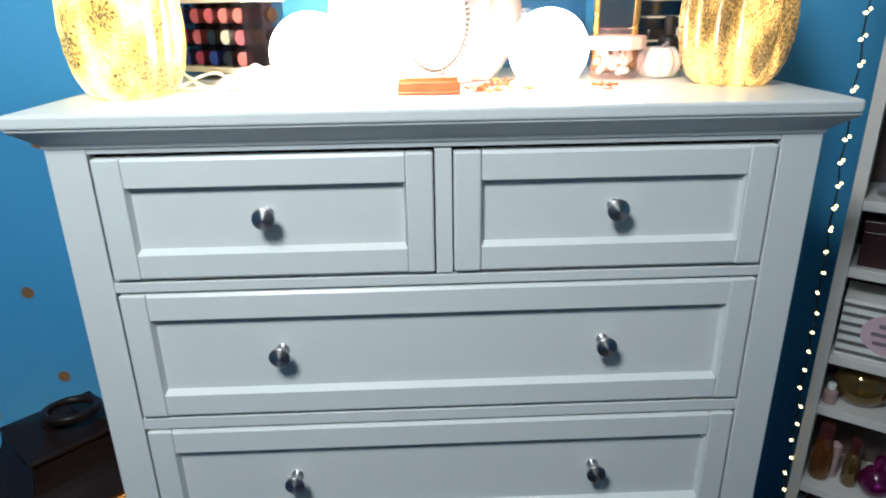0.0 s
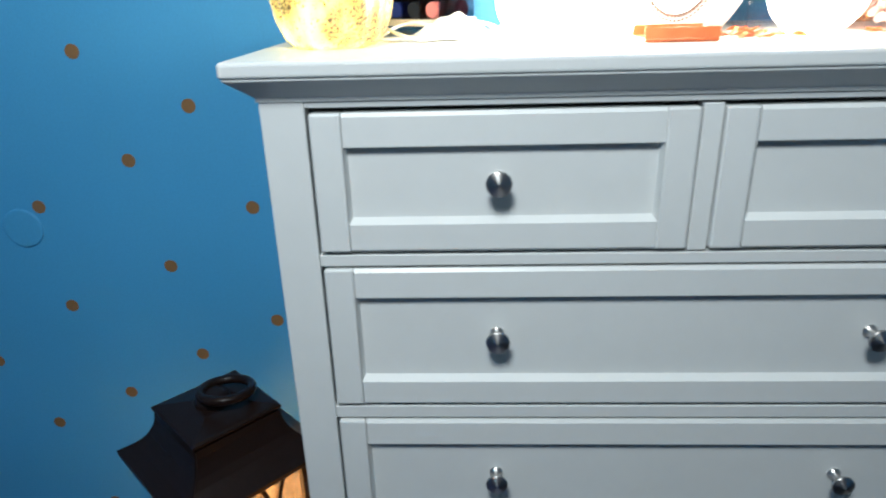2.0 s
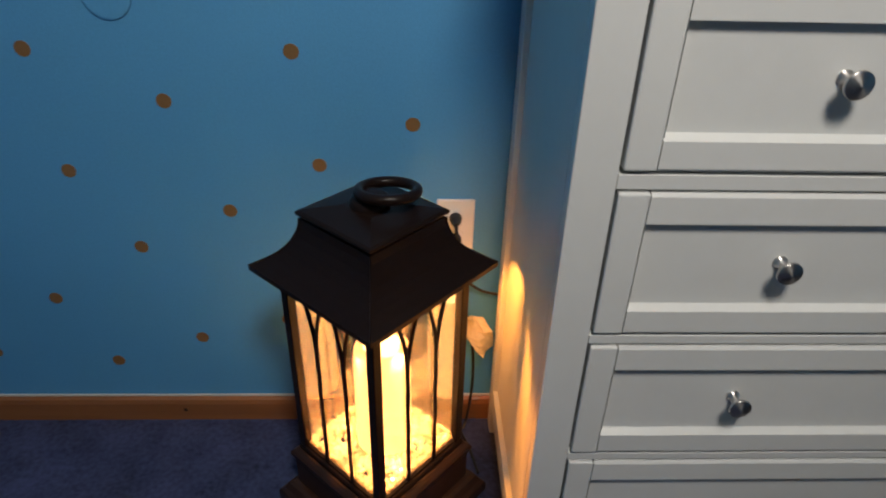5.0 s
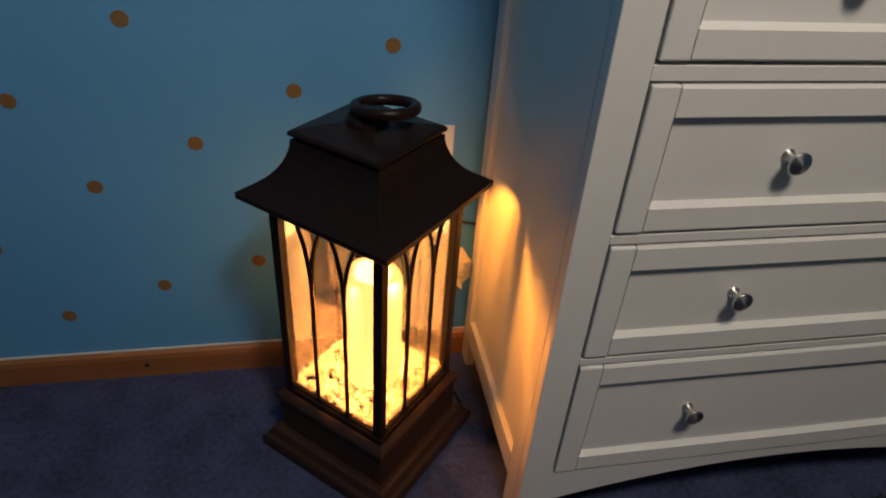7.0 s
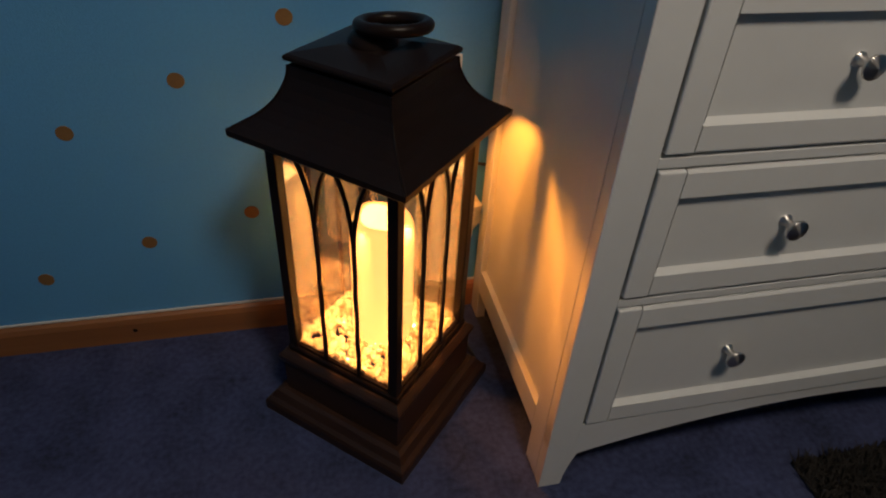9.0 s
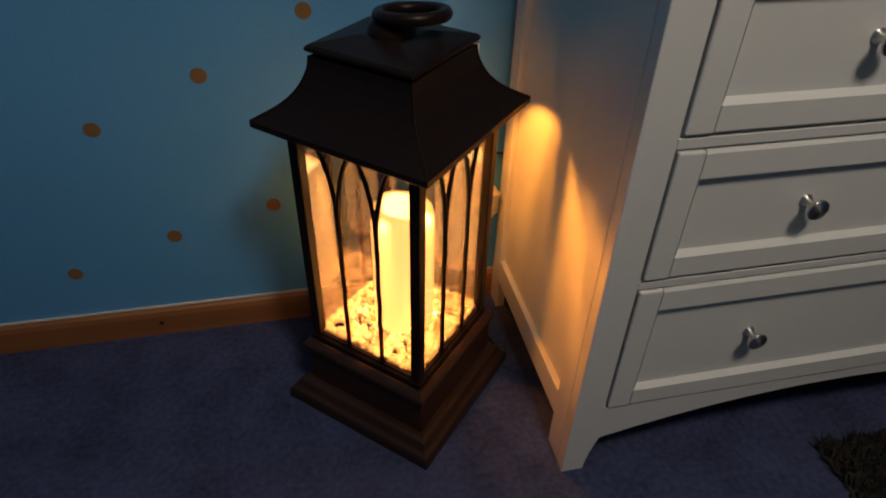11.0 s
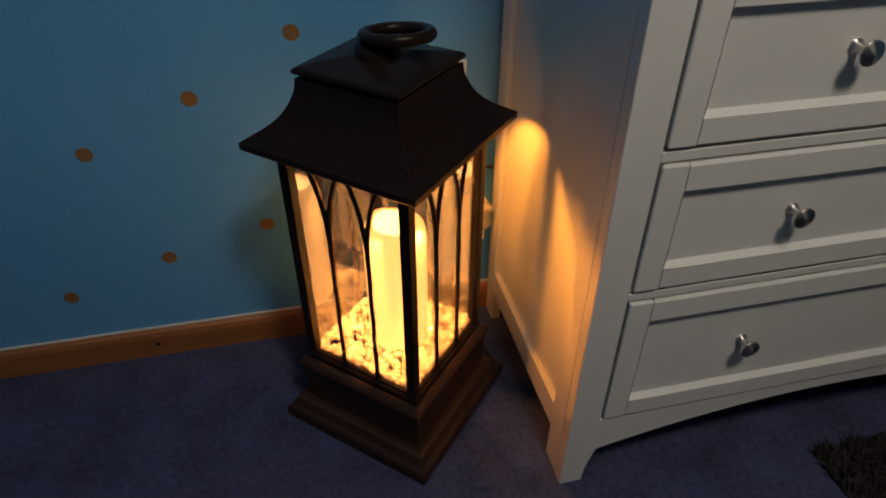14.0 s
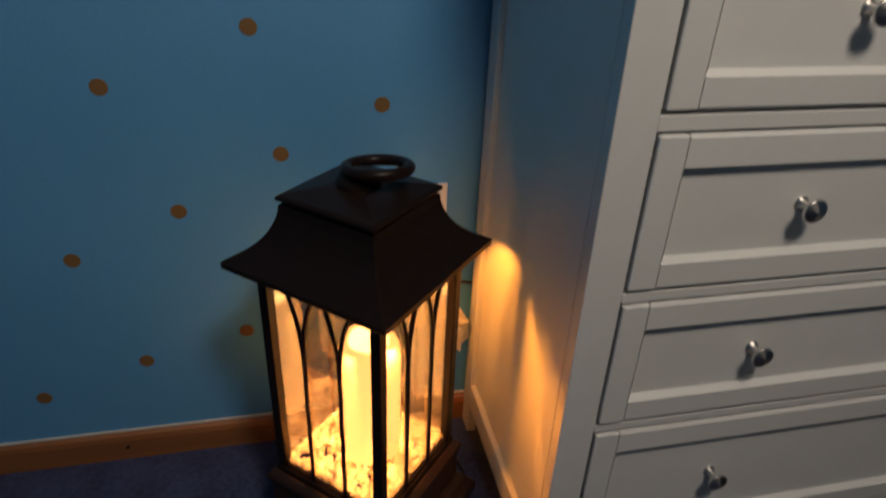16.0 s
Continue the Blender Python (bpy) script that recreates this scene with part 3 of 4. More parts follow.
def mercury(name, threshold, streak, power, colour, dark=0.04, fine=430):
    """Speckled mercury glass, lit from within: brown flecks break the golden light."""
    m = material(name, (0.22, 0.13, 0.045), 0.16, 0.0, vary=0.3, grain=50, bump=0.3, bump_scale=70, coat=0.6)
    n, l = m.node_tree.nodes, m.node_tree.links
    b = n["Principled BSDF"]
    at = n.new("ShaderNodeTexCoord")
    mp = n.new("ShaderNodeMapping")
    mp.inputs["Scale"].default_value = (1, 1, streak)
    l.new(at.outputs["Object"], mp.inputs[0])
    fleck = n.new("ShaderNodeTexNoise")
    fleck.inputs["Scale"].default_value, fleck.inputs["Detail"].default_value = fine, 2
    cloud = n.new("ShaderNodeTexNoise")
    cloud.inputs["Scale"].default_value, cloud.inputs["Detail"].default_value = 26, 2
    l.new(mp.outputs[0], fleck.inputs["Vector"])
    l.new(mp.outputs[0], cloud.inputs["Vector"])
    add = n.new("ShaderNodeMath")
    add.operation = "MULTIPLY_ADD"
    add.inputs[1].default_value = 0.45
    l.new(cloud.outputs["Fac"], add.inputs[0])
    l.new(fleck.outputs["Fac"], add.inputs[2])
    cut = n.new("ShaderNodeMapRange")
    cut.inputs["From Min"].default_value, cut.inputs["From Max"].default_value = threshold, threshold + 0.04
    cut.inputs["To Min"].default_value, cut.inputs["To Max"].default_value = 1.0, dark
    l.new(add.outputs[0], cut.inputs["Value"])
    hot = n.new("ShaderNodeMapRange")
    hot.inputs["From Min"].default_value, hot.inputs["From Max"].default_value = 0.58, 0.34
    hot.inputs["To Min"].default_value, hot.inputs["To Max"].default_value = power, power * 4.5
    l.new(cloud.outputs["Fac"], hot.inputs["Value"])
    both = n.new("ShaderNodeMath")
    both.operation = "MULTIPLY"
    l.new(cut.outputs[0], both.inputs[0])
    l.new(hot.outputs[0], both.inputs[1])
    l.new(both.outputs[0], b.inputs["Emission Strength"])
    b.inputs["Emission Color"].default_value = (*colour, 1)
    return m


MERCURY_A = mercury("lit_gold_mercury_glass", 0.81, 0.6, 1.3, (1.0, 0.66, 0.13))
MERCURY_B = mercury("lit_gold_mercury_glass_streaked", 0.715, 0.34, 0.8, (1.0, 0.52, 0.12), 0.05, 900)


def gourd(x, y, mat, label, spin, rib):
    prof = [(0.046, 0.0), (0.058, 0.002), (0.070, 0.011), (0.081, 0.031), (0.088, 0.060), (0.0895, 0.090), (0.087, 0.125), (0.079, 0.165), (0.064, 0.202), (0.046, 0.228), (0.036, 0.240), (0.034, 0.25)]
    prof = [(0.835 * a, z) for a, z in prof]
    t = thing("glass_gourd", (x, y, TOP), label, "lamp", "lit glass gourds")
    part("shade", lathe(prof, 84, ribs=14, rib=rib, spin=spin), mat, t, smooth=True)
    part("stem", tube([(0, 0, 0.248), (0.002, 0, 0.265), (0.008, 0, 0.28)], 0.009, 10), GOLD, t)


gourd(-0.331, 0.795, MERCURY_A, "lit speckled gold mercury glass gourd on the dresser", 0.1, 0.08)
gourd(0.485, 0.81, MERCURY_B, "lit streaked gold mercury glass gourd, more silvered", 0.9, 0.17)


def ball_profile(r, squash=1.0, foot=0.3):
    return [(r * math.sin(a), r * squash * (1 - math.cos(a))) for a in [foot + (math.pi - foot - 0.05) * k / 22 for k in range(23)]]


def orb(name, x, y, r, mat, label, category, ribs=0, rib=0.0, bumps=False):
    prof = ball_profile(r)
    prof = [(a, z - prof[0][1]) for a, z in prof]
    t = thing(name, (x, y, TOP), label, category)
    part("globe", lathe(prof, 48, ribs=ribs, rib=rib), mat, t, smooth=True)
    part("foot_ring", lathe([(r * 0.34, 0), (r * 0.36, 0.003), (r * 0.30, 0.006)], 24), GOLD, t)


orb("globe_lamp", -0.088, 0.777, 0.053, LED, "round glowing white globe lamp on the dresser", "lamp")
DIMPLE = material("lit_hobnail_glass", (0.85, 0.78, 0.72), 0.15, vary=0.1, grain=30, bump=1.0, bump_scale=60, glow=(1.0, 0.72, 0.46), glow_power=36.0, coat=0.6)
orb("glass_globe", 0.225, 0.792, 0.053, DIMPLE, "glowing dimpled glass globe on the dresser", "lamp", 18, 0.03)


def pumpkin(x, y, r, tall, mat, label, ribs=11, window=False):
    t = thing("ceramic_pumpkin", (x, y, TOP), label, "pumpkin", "pumpkins on the dresser")
    prof = [(r * (0.45 + 0.55 * math.sin(math.pi * (0.12 + 0.80 * k / 16)) ** 0.75), tall * k / 16) for k in range(17)]
    prof = [(r * 0.34, 0)] + [(a, z + 0.002) for a, z in prof] + [(r * 0.2, tall * 0.97), (r * 0.1, tall * 0.94)]
    part("body", lathe(prof, 110, ribs=ribs, rib=0.14, spin=0.35), mat, t, smooth=True)
    part("stem", tube([(0, 0, tall * 0.93), (0.003, 0, tall * 1.05), (0.012, 0.004, tall * 1.16)], r * 0.09, 10), PEARL, t)
    if window:
        turn = pose(0, 0, tall * 0.45, 0, 0, -91)
        bm = lathe([(0.0, 0.011), (0.02, 0.0105), (0.036, 0.008), (0.042, 0.0)], 40, close=False)
        bmesh.ops.transform(bm, matrix=turn @ pose(r * 0.965, 0, 0, 0, 90, 0) @ Matrix.Diagonal((1.5, 1.0, 1.0, 1)), verts=bm.verts)
        part("window", bm, OVAL, t, "glowing oval window", True)
        bm = bmesh.new()
        for k in range(64):
            a = 2 * math.pi * k / 64
            for rr, s in ((1.0, 0.0032), (1.09, 0.0020)):
                p = turn @ pose(r * 0.972, 0, 0, 0, 90, 0) @ Vector((0.0655 * rr * math.cos(a), 0.0435 * rr * math.sin(a), 0.001))
                bmesh.ops.create_icosphere(bm, subdivisions=1, radius=s, matrix=Matrix.Translation(p))
        part("bead_trim", bm, BEAD, t, "rows of pewter beads", True)


pumpkin(0.075, 0.945, 0.135, 0.20, PEARL, "large pearl-silver ceramic pumpkin with a glowing beaded oval", 11, True)
pumpkin(-0.012, 0.845, 0.058, 0.19, LED, "tall narrow white pumpkin glowing beside the larger one", 9)
pumpkin(0.418, 0.905, 0.033, 0.042, LED_PUMPKIN, "very small white ceramic pumpkin", 9)


ROSY_PALE = material("pale_rosy_gloss", (0.95, 0.85, 0.82), 0.12, vary=0.2, grain=40, bump=0, coat=0.6)
BLUSH_BAND = material("rosy_pearl_band", (0.86, 0.66, 0.62), 0.25, 0.0, vary=0.1, coat=0.5)


def tumbler():
    t = thing("crystal_bowl", (0.345, 0.895, TOP), "pink cut-crystal bowl catching the light", "bowl")
    part("bowl", lathe([(0.030, 0), (0.037, 0.006), (0.040, 0.02), (0.042, 0.048), (0.044, 0.062), (0.041, 0.062), (0.038, 0.045), (0.034, 0.012), (0.01, 0.008)], 14), PINK_GLASS, t)
    part("rim", lathe([(0.0442, 0.044), (0.0452, 0.046), (0.0452, 0.060), (0.0442, 0.062)], 14, close=False), BLUSH_BAND, t, "rosy band")
    # added pale bits stand in for bright refractions in the glass
    bm = bmesh.new()
    rng = random.Random(3)
    for k in range(30):
        m = pose(rng.uniform(-0.022, 0.022), rng.uniform(-0.022, 0.022), 0.012 + rng.uniform(0, 0.028), rng.uniform(0, 360), rng.uniform(0, 360), 0) @ Matrix.Diagonal((0.009, 0.006, 0.005, 1))
        bmesh.ops.create_icosphere(bm, subdivisions=1, radius=1, matrix=m)
    part("refraction_bits", bm, ROSY_PALE, t, "added pale rosy bits, the bowl's bright refractions put into their colour")


tumbler()


def copper_tray():
    t = thing("copper_tray", (0.062, 0.775, TOP), "small flat copper-orange tray", "tray")
    part("tray_base", box(-0.040, 0.042, -0.03, 0.03, 0.0, 0.004, 0.0015), COPPER_METAL, t)
    for a in (-0.03, 0.0285):
        part("lip", box(-0.040, 0.042, a, a + 0.0015, 0.004, 0.016, 0.0005), COPPER_METAL, t)
    first = None
    for k, (x, y, a) in enumerate([(0.125, 0.775, 20), (0.158, 0.80, 100), (0.142, 0.745, 200), (0.185, 0.76, 310), (0.30, 0.78, 60), (0.17, 0.85, 150)]):
        if first is None:
            bm = bmesh.new()
            n = 30
            rim = []
            for i in range(n):
                q = 2 * math.pi * i / n
                r = 0.020 * (0.55 + 0.45 * abs(math.cos(2.5 * q))) * (1.15 if i == 0 else 1)
                rim.append(bm.verts.new((r * math.cos(q), r * math.sin(q), 0.002 + 0.006 * math.sin(3 * q) ** 2)))
            mid = bm.verts.new((0, 0, 0.003))
            for i in range(n):
                bm.faces.new((mid, rim[i], rim[(i + 1) % n]))
            bmesh.ops.solidify(bm, geom=bm.faces[:], thickness=0.0006)
            first = tagged(part("copper_leaf", bm, COPPER_METAL), "copper foil leaf lying on the dresser top", "leaf", "copper leaves")
            first.matrix_world = pose(x, y, TOP + 0.001, 0, 0, a)
        else:
            copy_thing(first, pose(x, y, TOP + 0.001, 0, 0, a))


copper_tray()


def organizer():
    t = thing("lipstick_organizer", (-0.212, 0.937, TOP), "clear acrylic organizer tower filled with lipsticks", "organizer", turn=57)
    # local: +y runs along the face that looks to the room's left, +x along the other
    w, d, h = 0.085, 0.165, 0.30
    part("foot", box(0, w, 0, d, 0, 0.008, 0.001), ACRYLIC, t)
    # added block, coloured dark as the shade between the tubes
    part("core", box(0.040, w - 0.012, 0.010, d - 0.010, 0.0085, h), CORE, t, "added core, the tubes' shadows put into its dark colour")
    tiers = (0.012, 0.117, 0.222)
    for z in tiers:
        # opaque cream tiers: light caught by clear edges is put into the colour
        part("tier", box(-0.004, w + 0.004, -0.004, d + 0.004, z, z + 0.009, 0.001), TIER, t, "acrylic tier edge, its caught light painted cream")
    for z in tiers[:2]:
        for k in range(1, 3):
            part("shelf", box(0, 0.039, 0, d, z + 0.009 + 0.032 * k - 0.001, z + 0.009 + 0.032 * k + 0.0006), SMOKY, t)
        for k in range(6):
            y = min(k * 0.0325, d - 0.0015)
            part("divider", box(0, 0.039, y, y + 0.0015, z + 0.0092, z + 0.104), SMOKY, t)
    part("side_wall", box(0, w, -0.0022, -0.0004, 0.022, 0.221), SMOKY, t)
    colours = [(0.55, 0.12, 0.13), (0.62, 0.20, 0.18), (0.03, 0.05, 0.30), (0.65, 0.22, 0.20), (0.45, 0.05, 0.09), (0.75, 0.68, 0.58), (0.02, 0.02, 0.02), (0.62, 0.16, 0.20), (0.25, 0.03, 0.05)]
    mats = [material("lipstick_tint", c, 0.35, vary=0.08, coat=0.4) for c in colours]
    caps = [material("dark_cap", c, 0.3, vary=0.1, coat=0.4) for c in ((0.05, 0.02, 0.015), (0.30, 0.14, 0.05), (0.12, 0.03, 0.04))]
    rng = random.Random(12)
    wanted = {(0, 0, 0): 3, (0, 0, 2): 2, (0, 0, 1): 6, (0, 0, 3): 4, (0, 1, 0): 7, (0, 1, 1): 5, (0, 1, 2): 6, (0, 2, 0): 3, (0, 2, 1): 1, (0, 2, 2): 0}
    for tier in range(2):
        for row in range(3):
            for col in range(5):
                c = wanted.get((tier, row, col), rng.randrange(len(mats)))
                bm = lathe([(0.0105, 0), (0.0112, 0.0015), (0.0112, 0.030)], 20)
                y, z = 0.0325 * col + 0.0172, tiers[tier] + 0.009 + 0.032 * row + 0.0125
                bmesh.ops.transform(bm, matrix=pose(0.006, y, z, 0, 90, 0), verts=bm.verts)
                part("lipstick", bm, mats[c], t, smooth=True)
            for col in range(2):
                bm = lathe([(0.0105, 0), (0.0112, 0.0015), (0.0112, 0.009)], 20)
                bmesh.ops.transform(bm, matrix=pose(0.030 + 0.034 * col, 0.0098, tiers[tier] + 0.009 + 0.032 * row + 0.0125, 90), verts=bm.verts)
                part("lipstick", bm, caps[(tier + row + 2 * col) % 3], t, smooth=True)


# cream for pale lids, and for light painted on clear acrylic edges
TIER = material("cream_lid_and_edge_catchlight", (0.75, 0.66, 0.52), 0.25, vary=0.15)
organizer()


def mirror():
    t = thing("gold_mirror", (0.345, 1.03, TOP), "gold-framed mirror standing against the wall", "mirror", turn=-14)
    part("glass", box(0.008, 0.067, 0.004, 0.008, 0.010, 0.27), MIRROR, t, "mirror glass")
    for a in ((0, 0.010, 0, 0.012, 0.0, 0.28), (0.065, 0.075, 0, 0.012, 0.0, 0.28), (0.0103, 0.0647, 0, 0.012, 0.0, 0.0098), (0.0103, 0.0647, 0, 0.012, 0.2702, 0.28)):
        part("frame_bar", box(*a, 0.002), GOLD, t)
    b = thing("dark_bottle", (0.452, 0.965, TOP), "dark squat cosmetic bottle", "bottle")
    part("bottle", lathe([(0.015, 0), (0.017, 0.003), (0.017, 0.05), (0.012, 0.056), (0.008, 0.058)], 24), DARK_CASE, b, smooth=True)
    part("cap", lathe([(0.0085, 0.058), (0.0095, 0.059), (0.0095, 0.085), (0.008, 0.087)], 20), DARK_CASE, b)
    a = thing("acrylic_box", (0.262, 0.99, TOP), "clear acrylic box with a pale lid edge", "box")
    for q in ((-0.05, 0.05, -0.04, -0.038, 0.0005, 0.125), (-0.05, 0.05, 0.038, 0.04, 0.0005, 0.125), (-0.05, -0.048, -0.0379, 0.0379, 0.0005, 0.125), (0.048, 0.05, -0.0379, 0.0379, 0.0005, 0.125)):
        part("wall", box(*q), ACRYLIC, a)
    part("lid", box(-0.052, 0.052, -0.042, 0.042, 0.1255, 0.132, 0.0015), TIER, a)


mirror()


def clear_drawers():
    t = thing("cosmetics_case", (0.424, 1.0, TOP), "small clear acrylic shelf case holding dark cosmetics", "organizer")
    part("back", box(0, 0.105, 0.0722, 0.0742, 0, 0.20), SMOKY, t)
    for x in (0, 0.103):
        part("side_wall", box(x, x + 0.002, 0, 0.072, 0, 0.20), ACRYLIC, t)
    for z in (0.0, 0.046, 0.083, 0.110, 0.155, 0.198):
        # caught light on these clear shelves is painted in cream
        part("shelf", box(0.0022, 0.1028, 0, 0.072, z, z + 0.0028, 0.0005), TIER, t, "acrylic shelf edge, its caught light painted cream")
    for z, x0, x1, m in ((0.003, 0.006, 0.05, BLUSH_BAND), (0.003, 0.056, 0.098, DARK_CASE), (0.049, 0.008, 0.04, DARK_CASE), (0.049, 0.050, 0.095, ROSY_PALE), (0.113, 0.01, 0.06, DARK_CASE)):
        c = part("compact", box(x0, x1, 0.012, 0.060, z + 0.0004, z + 0.018, 0.004), m, t)
        part("hinge", box(x0 + 0.01, x1 - 0.01, 0.0605, 0.063, z + 0.007, z + 0.011, 0.0008), GOLD, c)


clear_drawers()


def cables():
    rng = random.Random(21)
    t = thing("white_cable", (-0.19, 0.845, TOP), "tangle of white cable on the dresser top", "cable")
    for k in range(3):
        pts = [(-0.10 + 0.028 * i, 0.028 * math.sin(1.3 * i + 2 * k) + 0.006 * k, 0.0035 + 0.018 * max(0, math.sin(0.9 * i + k * 1.9))) for i in range(9)]
        part("strand", tube(pts, 0.0022, 8), CABLE, t, smooth=True)
    c = bmesh.new()
    bmesh.ops.create_grid(c, x_segments=26, y_segments=20, size=1)
    for v in c.verts:
        x, y = v.co.x, v.co.y
        fall = max(0, 1 - x * x) * max(0, 1 - y * y)
        v.co = (x * 0.048, y * 0.034, 0.002 + 0.028 * fall ** 0.7 * (0.8 + 0.25 * math.sin(4 * x + 3 * y)) + 0.002 * fall * math.sin(9 * x - 5 * y))
    bmesh.ops.solidify(c, geom=c.faces[:], thickness=0.0012)
    o = tagged(part("white_napkin", c, CLOTH, smooth=True), "crumpled white cloth on the dresser top", "cloth")
    o.matrix_world = pose(-0.195, 0.87, TOP + 0.0015, 0, 0, 20)


cables()

# ---- bookcase with string lights ----
BX, BY, BTURN = 0.785, 0.935, -37.0
SHELVES = [0.12, 0.29, 0.425, 0.609, 0.721, 0.896, 1.020, 1.20, 1.40, 1.60]
SHELF_PAINT = material("white_bookcase_laminate", (0.62, 0.60, 0.57), 0.45, vary=0.04, bump=0.05)


def bookcase():
    t = thing("bookcase", (BX, BY, 0), "white bookcase standing across the corner, shelves full of bottles", "bookcase", turn=BTURN)
    part("side_panel", box(0, 0.020, 0, 0.16, 0, 1.80, 0.0012), SHELF_PAINT, t)
    part("side_panel", box(0.58, 0.60, 0, 0.16, 0, 1.80, 0.0012), SHELF_PAINT, t)
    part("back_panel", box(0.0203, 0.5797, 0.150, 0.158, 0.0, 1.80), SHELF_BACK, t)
    for z in SHELVES:
        part("shelf", box(0.0203, 0.5797, 0.001, 0.1497, z - 0.018, z, 0.001), SHELF_PAINT, t)
    part("top", box(-0.004, 0.604, -0.004, 0.162, 1.8003, 1.82, 0.001), SHELF_PAINT, t)


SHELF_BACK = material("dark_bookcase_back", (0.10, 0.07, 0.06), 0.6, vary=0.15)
bookcase()
FRAME_B = pose(BX, BY, 0, 0, 0, BTURN)


def shelf_bottle(x, y, z, prof, mat, label, cap=None, cap_mat=None, name="perfume_bottle", squash=1.0):
    t = thing(name, (FRAME_B @ Vector((x, y, z)))[:], label, "bottle", turn=BTURN)
    bm = lathe(prof, 32)
    bmesh.ops.transform(bm, matrix=Matrix.Diagonal((1, squash, 1, 1)), verts=bm.verts)
    part("flask", bm, mat, t, smooth=True)
    if cap:
        part("cap", lathe(cap, 24), cap_mat, t, smooth=True)


AMBER = material("amber_perfume_glass", (0.32, 0.11, 0.022), 0.08, vary=0.25, grain=20, bump=0, coat=0.6)
GOLD_GLASS = material("gold_perfume_glass", (0.26, 0.16, 0.045), 0.1, 0.4, vary=0.3, grain=14, bump=0, coat=0.6)
MAGENTA = material("magenta_glass", (0.15, 0.005, 0.085), 0.1, vary=0.2, bump=0, coat=0.7)
BLUSH = material("blush_glass", (0.42, 0.29, 0.28), 0.2, vary=0.1, bump=0, coat=0.4)
SMOKE = material("smoky_red_glass", (0.13, 0.03, 0.03), 0.15, vary=0.2, bump=0, coat=0.5)
for glassy, share in ((AMBER, 0.75), (GOLD_GLASS, 0.6), (MAGENTA, 0.6), (SMOKE, 0.5)):
    glassy.node_tree.nodes["Principled BSDF"].inputs["Transmission Weight"].default_value = share
ROUND = [(0.018, 0), (0.030, 0.006), (0.044, 0.022), (0.048, 0.040), (0.044, 0.058), (0.030, 0.073), (0.012, 0.080)]
TALL = [(0.017, 0), (0.019, 0.004), (0.020, 0.03), (0.019, 0.06), (0.015, 0.085), (0.010, 0.095)]
CAP = [(0.010, 0.0955), (0.013, 0.097), (0.013, 0.125), (0.010, 0.128)]
shelf_bottle(0.082, 0.055, 0.609, ROUND, GOLD_GLASS, "round gold perfume bottle on a white shelf", [(0.011, 0.080), (0.014, 0.082), (0.013, 0.092), (0.008, 0.094)], GOLD, squash=0.75)
shelf_bottle(0.036, 0.025, 0.609, [(0.011, 0), (0.012, 0.002), (0.012, 0.026), (0.006, 0.03)], BLUSH, "small blush square-shouldered bottle", [(0.006, 0.0302), (0.007, 0.031), (0.007, 0.042), (0.005, 0.043)], PLATE)
shelf_bottle(0.158, 0.05, 0.609, [(0.014, 0), (0.02, 0.004), (0.023, 0.02), (0.018, 0.035), (0.008, 0.042)], SMOKE, "small dark red perfume bottle")
shelf_bottle(0.046, 0.045, 0.425, TALL, AMBER, "amber perfume bottle with a clear reddish neck", CAP, SMOKE)
shelf_bottle(0.098, 0.05, 0.425, [(0.013, 0), (0.015, 0.003), (0.0155, 0.05), (0.013, 0.07), (0.008, 0.075)], GOLD_GLASS, "slim gold perfume bottle", [(0.0082, 0.0755), (0.010, 0.077), (0.010, 0.105), (0.008, 0.107)], SMOKE)
shelf_bottle(0.142, 0.045, 0.425, [(0.012, 0), (0.022, 0.005), (0.030, 0.022), (0.030, 0.036), (0.022, 0.053), (0.009, 0.062)], MAGENTA, "round magenta perfume bottle", [(0.0075, 0.0622), (0.010, 0.064), (0.011, 0.078), (0.006, 0.088)], MAGENTA)
shelf_bottle(0.066, 0.06, 0.425, [(0.010, 0), (0.011, 0.002), (0.011, 0.075), (0.006, 0.08)], BLUSH, "narrow pale bottle behind the gold one")
shelf_bottle(0.060, 0.06, 1.020, [(0.024, 0), (0.026, 0.003), (0.026, 0.09), (0.020, 0.094)], ACRYLIC, "clear glass jar with a pale lid", [(0.025, 0.0945), (0.027, 0.096), (0.027, 0.108), (0.024, 0.11)], TIER, name="glass_jar")
shelf_bottle(0.052, 0.05, 0.29, TALL, SMOKE, "dark bottle on a low shelf", CAP, DARK_CASE)


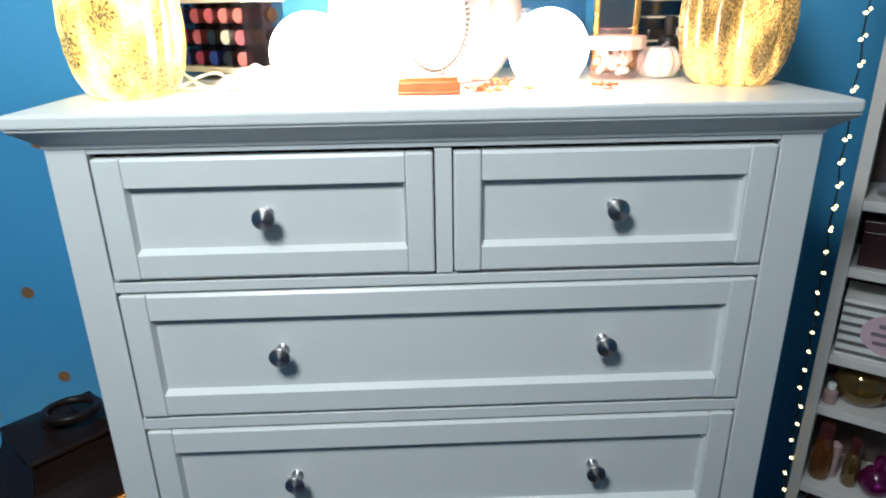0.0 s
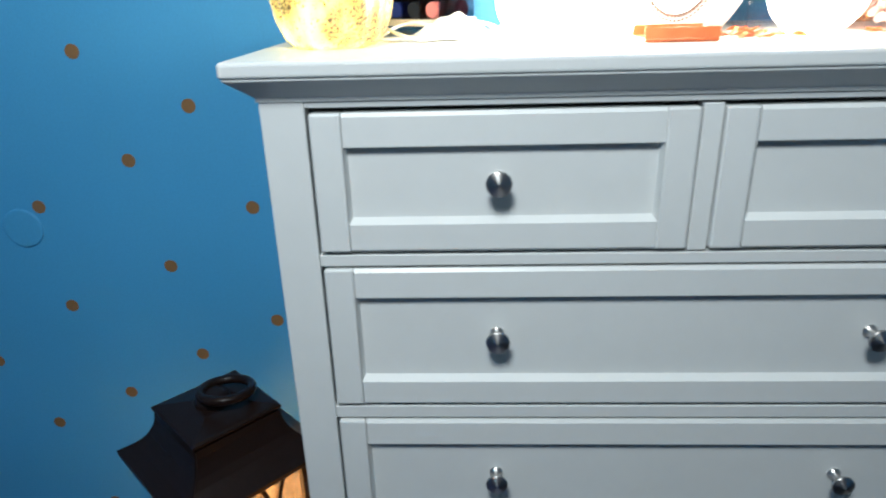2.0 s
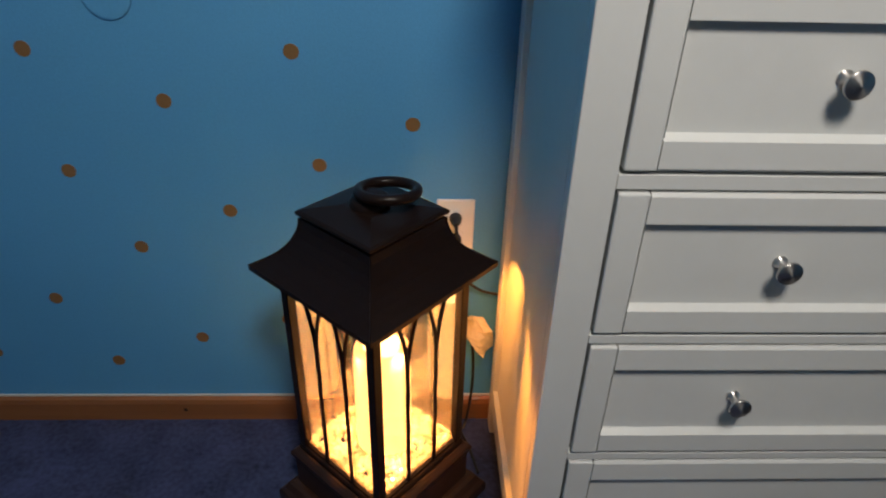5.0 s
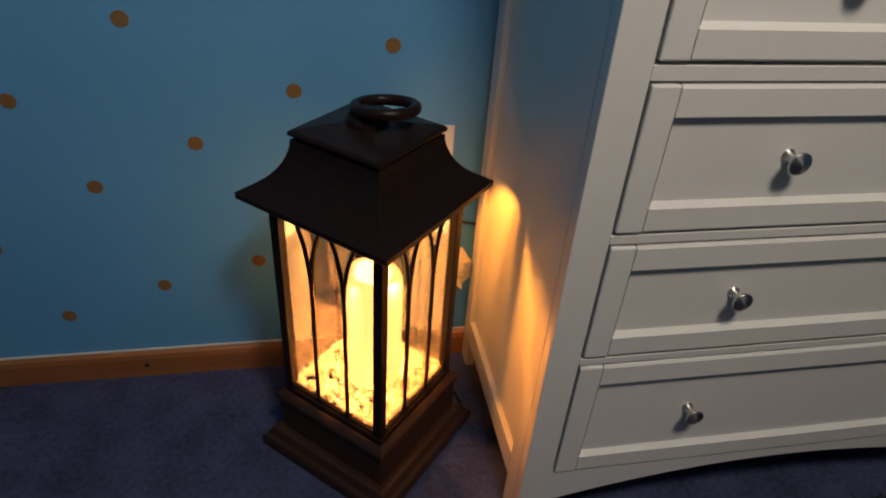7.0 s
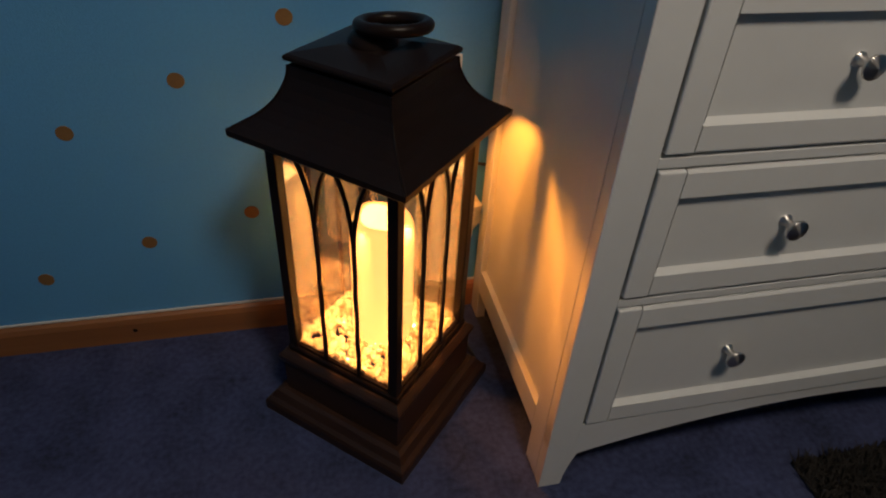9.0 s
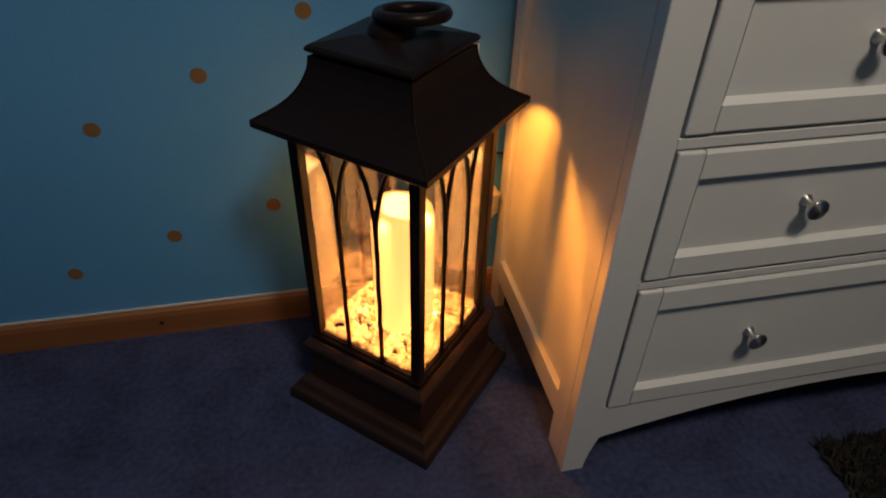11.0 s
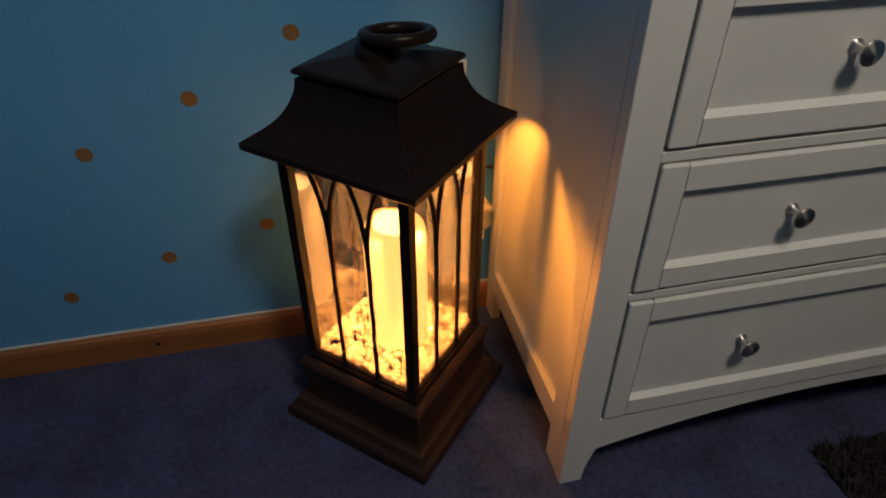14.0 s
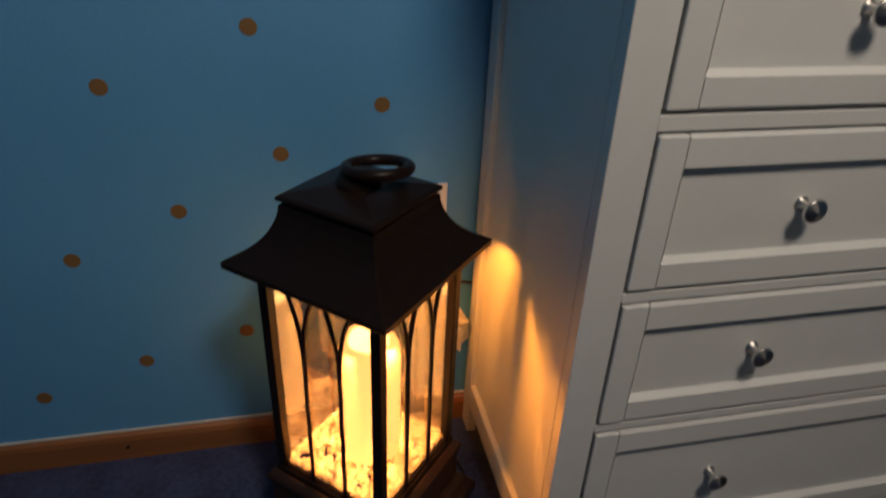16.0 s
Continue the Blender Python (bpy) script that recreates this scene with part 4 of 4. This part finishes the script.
def boxes():
    t = thing("dark_box", (FRAME_B @ Vector((0.10, 0.07, 0.896)))[:], "dark maroon lidded box on the shelf", "box", turn=BTURN)
    part("body", box(-0.07, 0.16, -0.05, 0.05, 0, 0.065, 0.002), MAROON, t)
    part("lid", box(-0.072, 0.162, -0.052, 0.052, 0.0655, 0.085, 0.002), MAROON, t)
    g = thing("gift_box", (FRAME_B @ Vector((0.025, 0.012, 0.721)))[:], "white gift box with silver glitter stripes and a pink label", "box", turn=BTURN)
    part("body", box(0, 0.20, 0, 0.10, 0, 0.112, 0.0015), PAPER, g)
    for k in range(6):
        part("stripe", box(0.0005, 0.1995, -0.0007, 0.0005, 0.006 + 0.0185 * k, 0.0135 + 0.0185 * k), GLITTER, g)
    bm = lathe([(0.046, 0), (0.046, 0.0012), (0.0455, 0.0015)], 40)
    bmesh.ops.transform(bm, matrix=pose(0.082, -0.0007, 0.057, 90) @ Matrix.Diagonal((1.05, 0.86, 1, 1)), verts=bm.verts)
    lab = part("label", bm, PINK_PAPER, g, "round pink label")
    for k, (a, b) in enumerate(((0.060, 0.104), (0.050, 0.114), (0.055, 0.109))):
        part("text_bar", box(a, b, -0.0032, -0.0021, 0.070 - 0.017 * k, 0.077 - 0.017 * k), TEXT, lab)


MAROON = material("maroon_leatherette", (0.030, 0.010, 0.010), 0.4, vary=0.2, bump=0.2)
GLITTER = material("silver_glitter", (0.38, 0.35, 0.33), 0.25, 0.7, vary=0.6, grain=420, bump=0.6)
PINK_PAPER = material("pink_paper", (0.58, 0.42, 0.47), 0.6, vary=0.05)
TEXT = material("grey_print", (0.20, 0.15, 0.17), 0.6, vary=0.05)
boxes()

BULB = material("warm_fairy_bulb", (0.9, 0.8, 0.6), 0.3, vary=0.02, glow=(1.0, 0.66, 0.26), glow_power=6.0)


def string_lights():
    t = thing("string_lights", (BX, BY, 0), "string of small warm white lights taped down the bookcase edge", "string lights", turn=BTURN)
    rng = random.Random(8)
    n = 34
    pts = [(-0.008 - 0.027 * (1.1 - 0.04 * k) + 0.002 * math.sin(2.3 * k), -0.002, 1.60 - 0.040 * k) for k in range(n)]
    part("wire", tube(pts, 0.0014, 6, smooth_steps=3), BLACK, t, "thin dark wire")
    for k, (x, y, z) in enumerate(pts):
        bm = bmesh.new()
        if z > 0.95:
            bmesh.ops.create_icosphere(bm, subdivisions=2, radius=0.0026, matrix=Matrix.Translation((x + 0.004, y - 0.004, z + 0.006)))
        bmesh.ops.create_icosphere(bm, subdivisions=2, radius=0.0029, matrix=pose(x + rng.uniform(-0.002, 0.004), y - 0.004, z, 0, rng.uniform(-40, 40), 0) @ Matrix.Diagonal((1.25, 0.9, 0.9, 1)))
        part("bulb", bm, BULB, t, "warm glowing bulb", True)


string_lights()
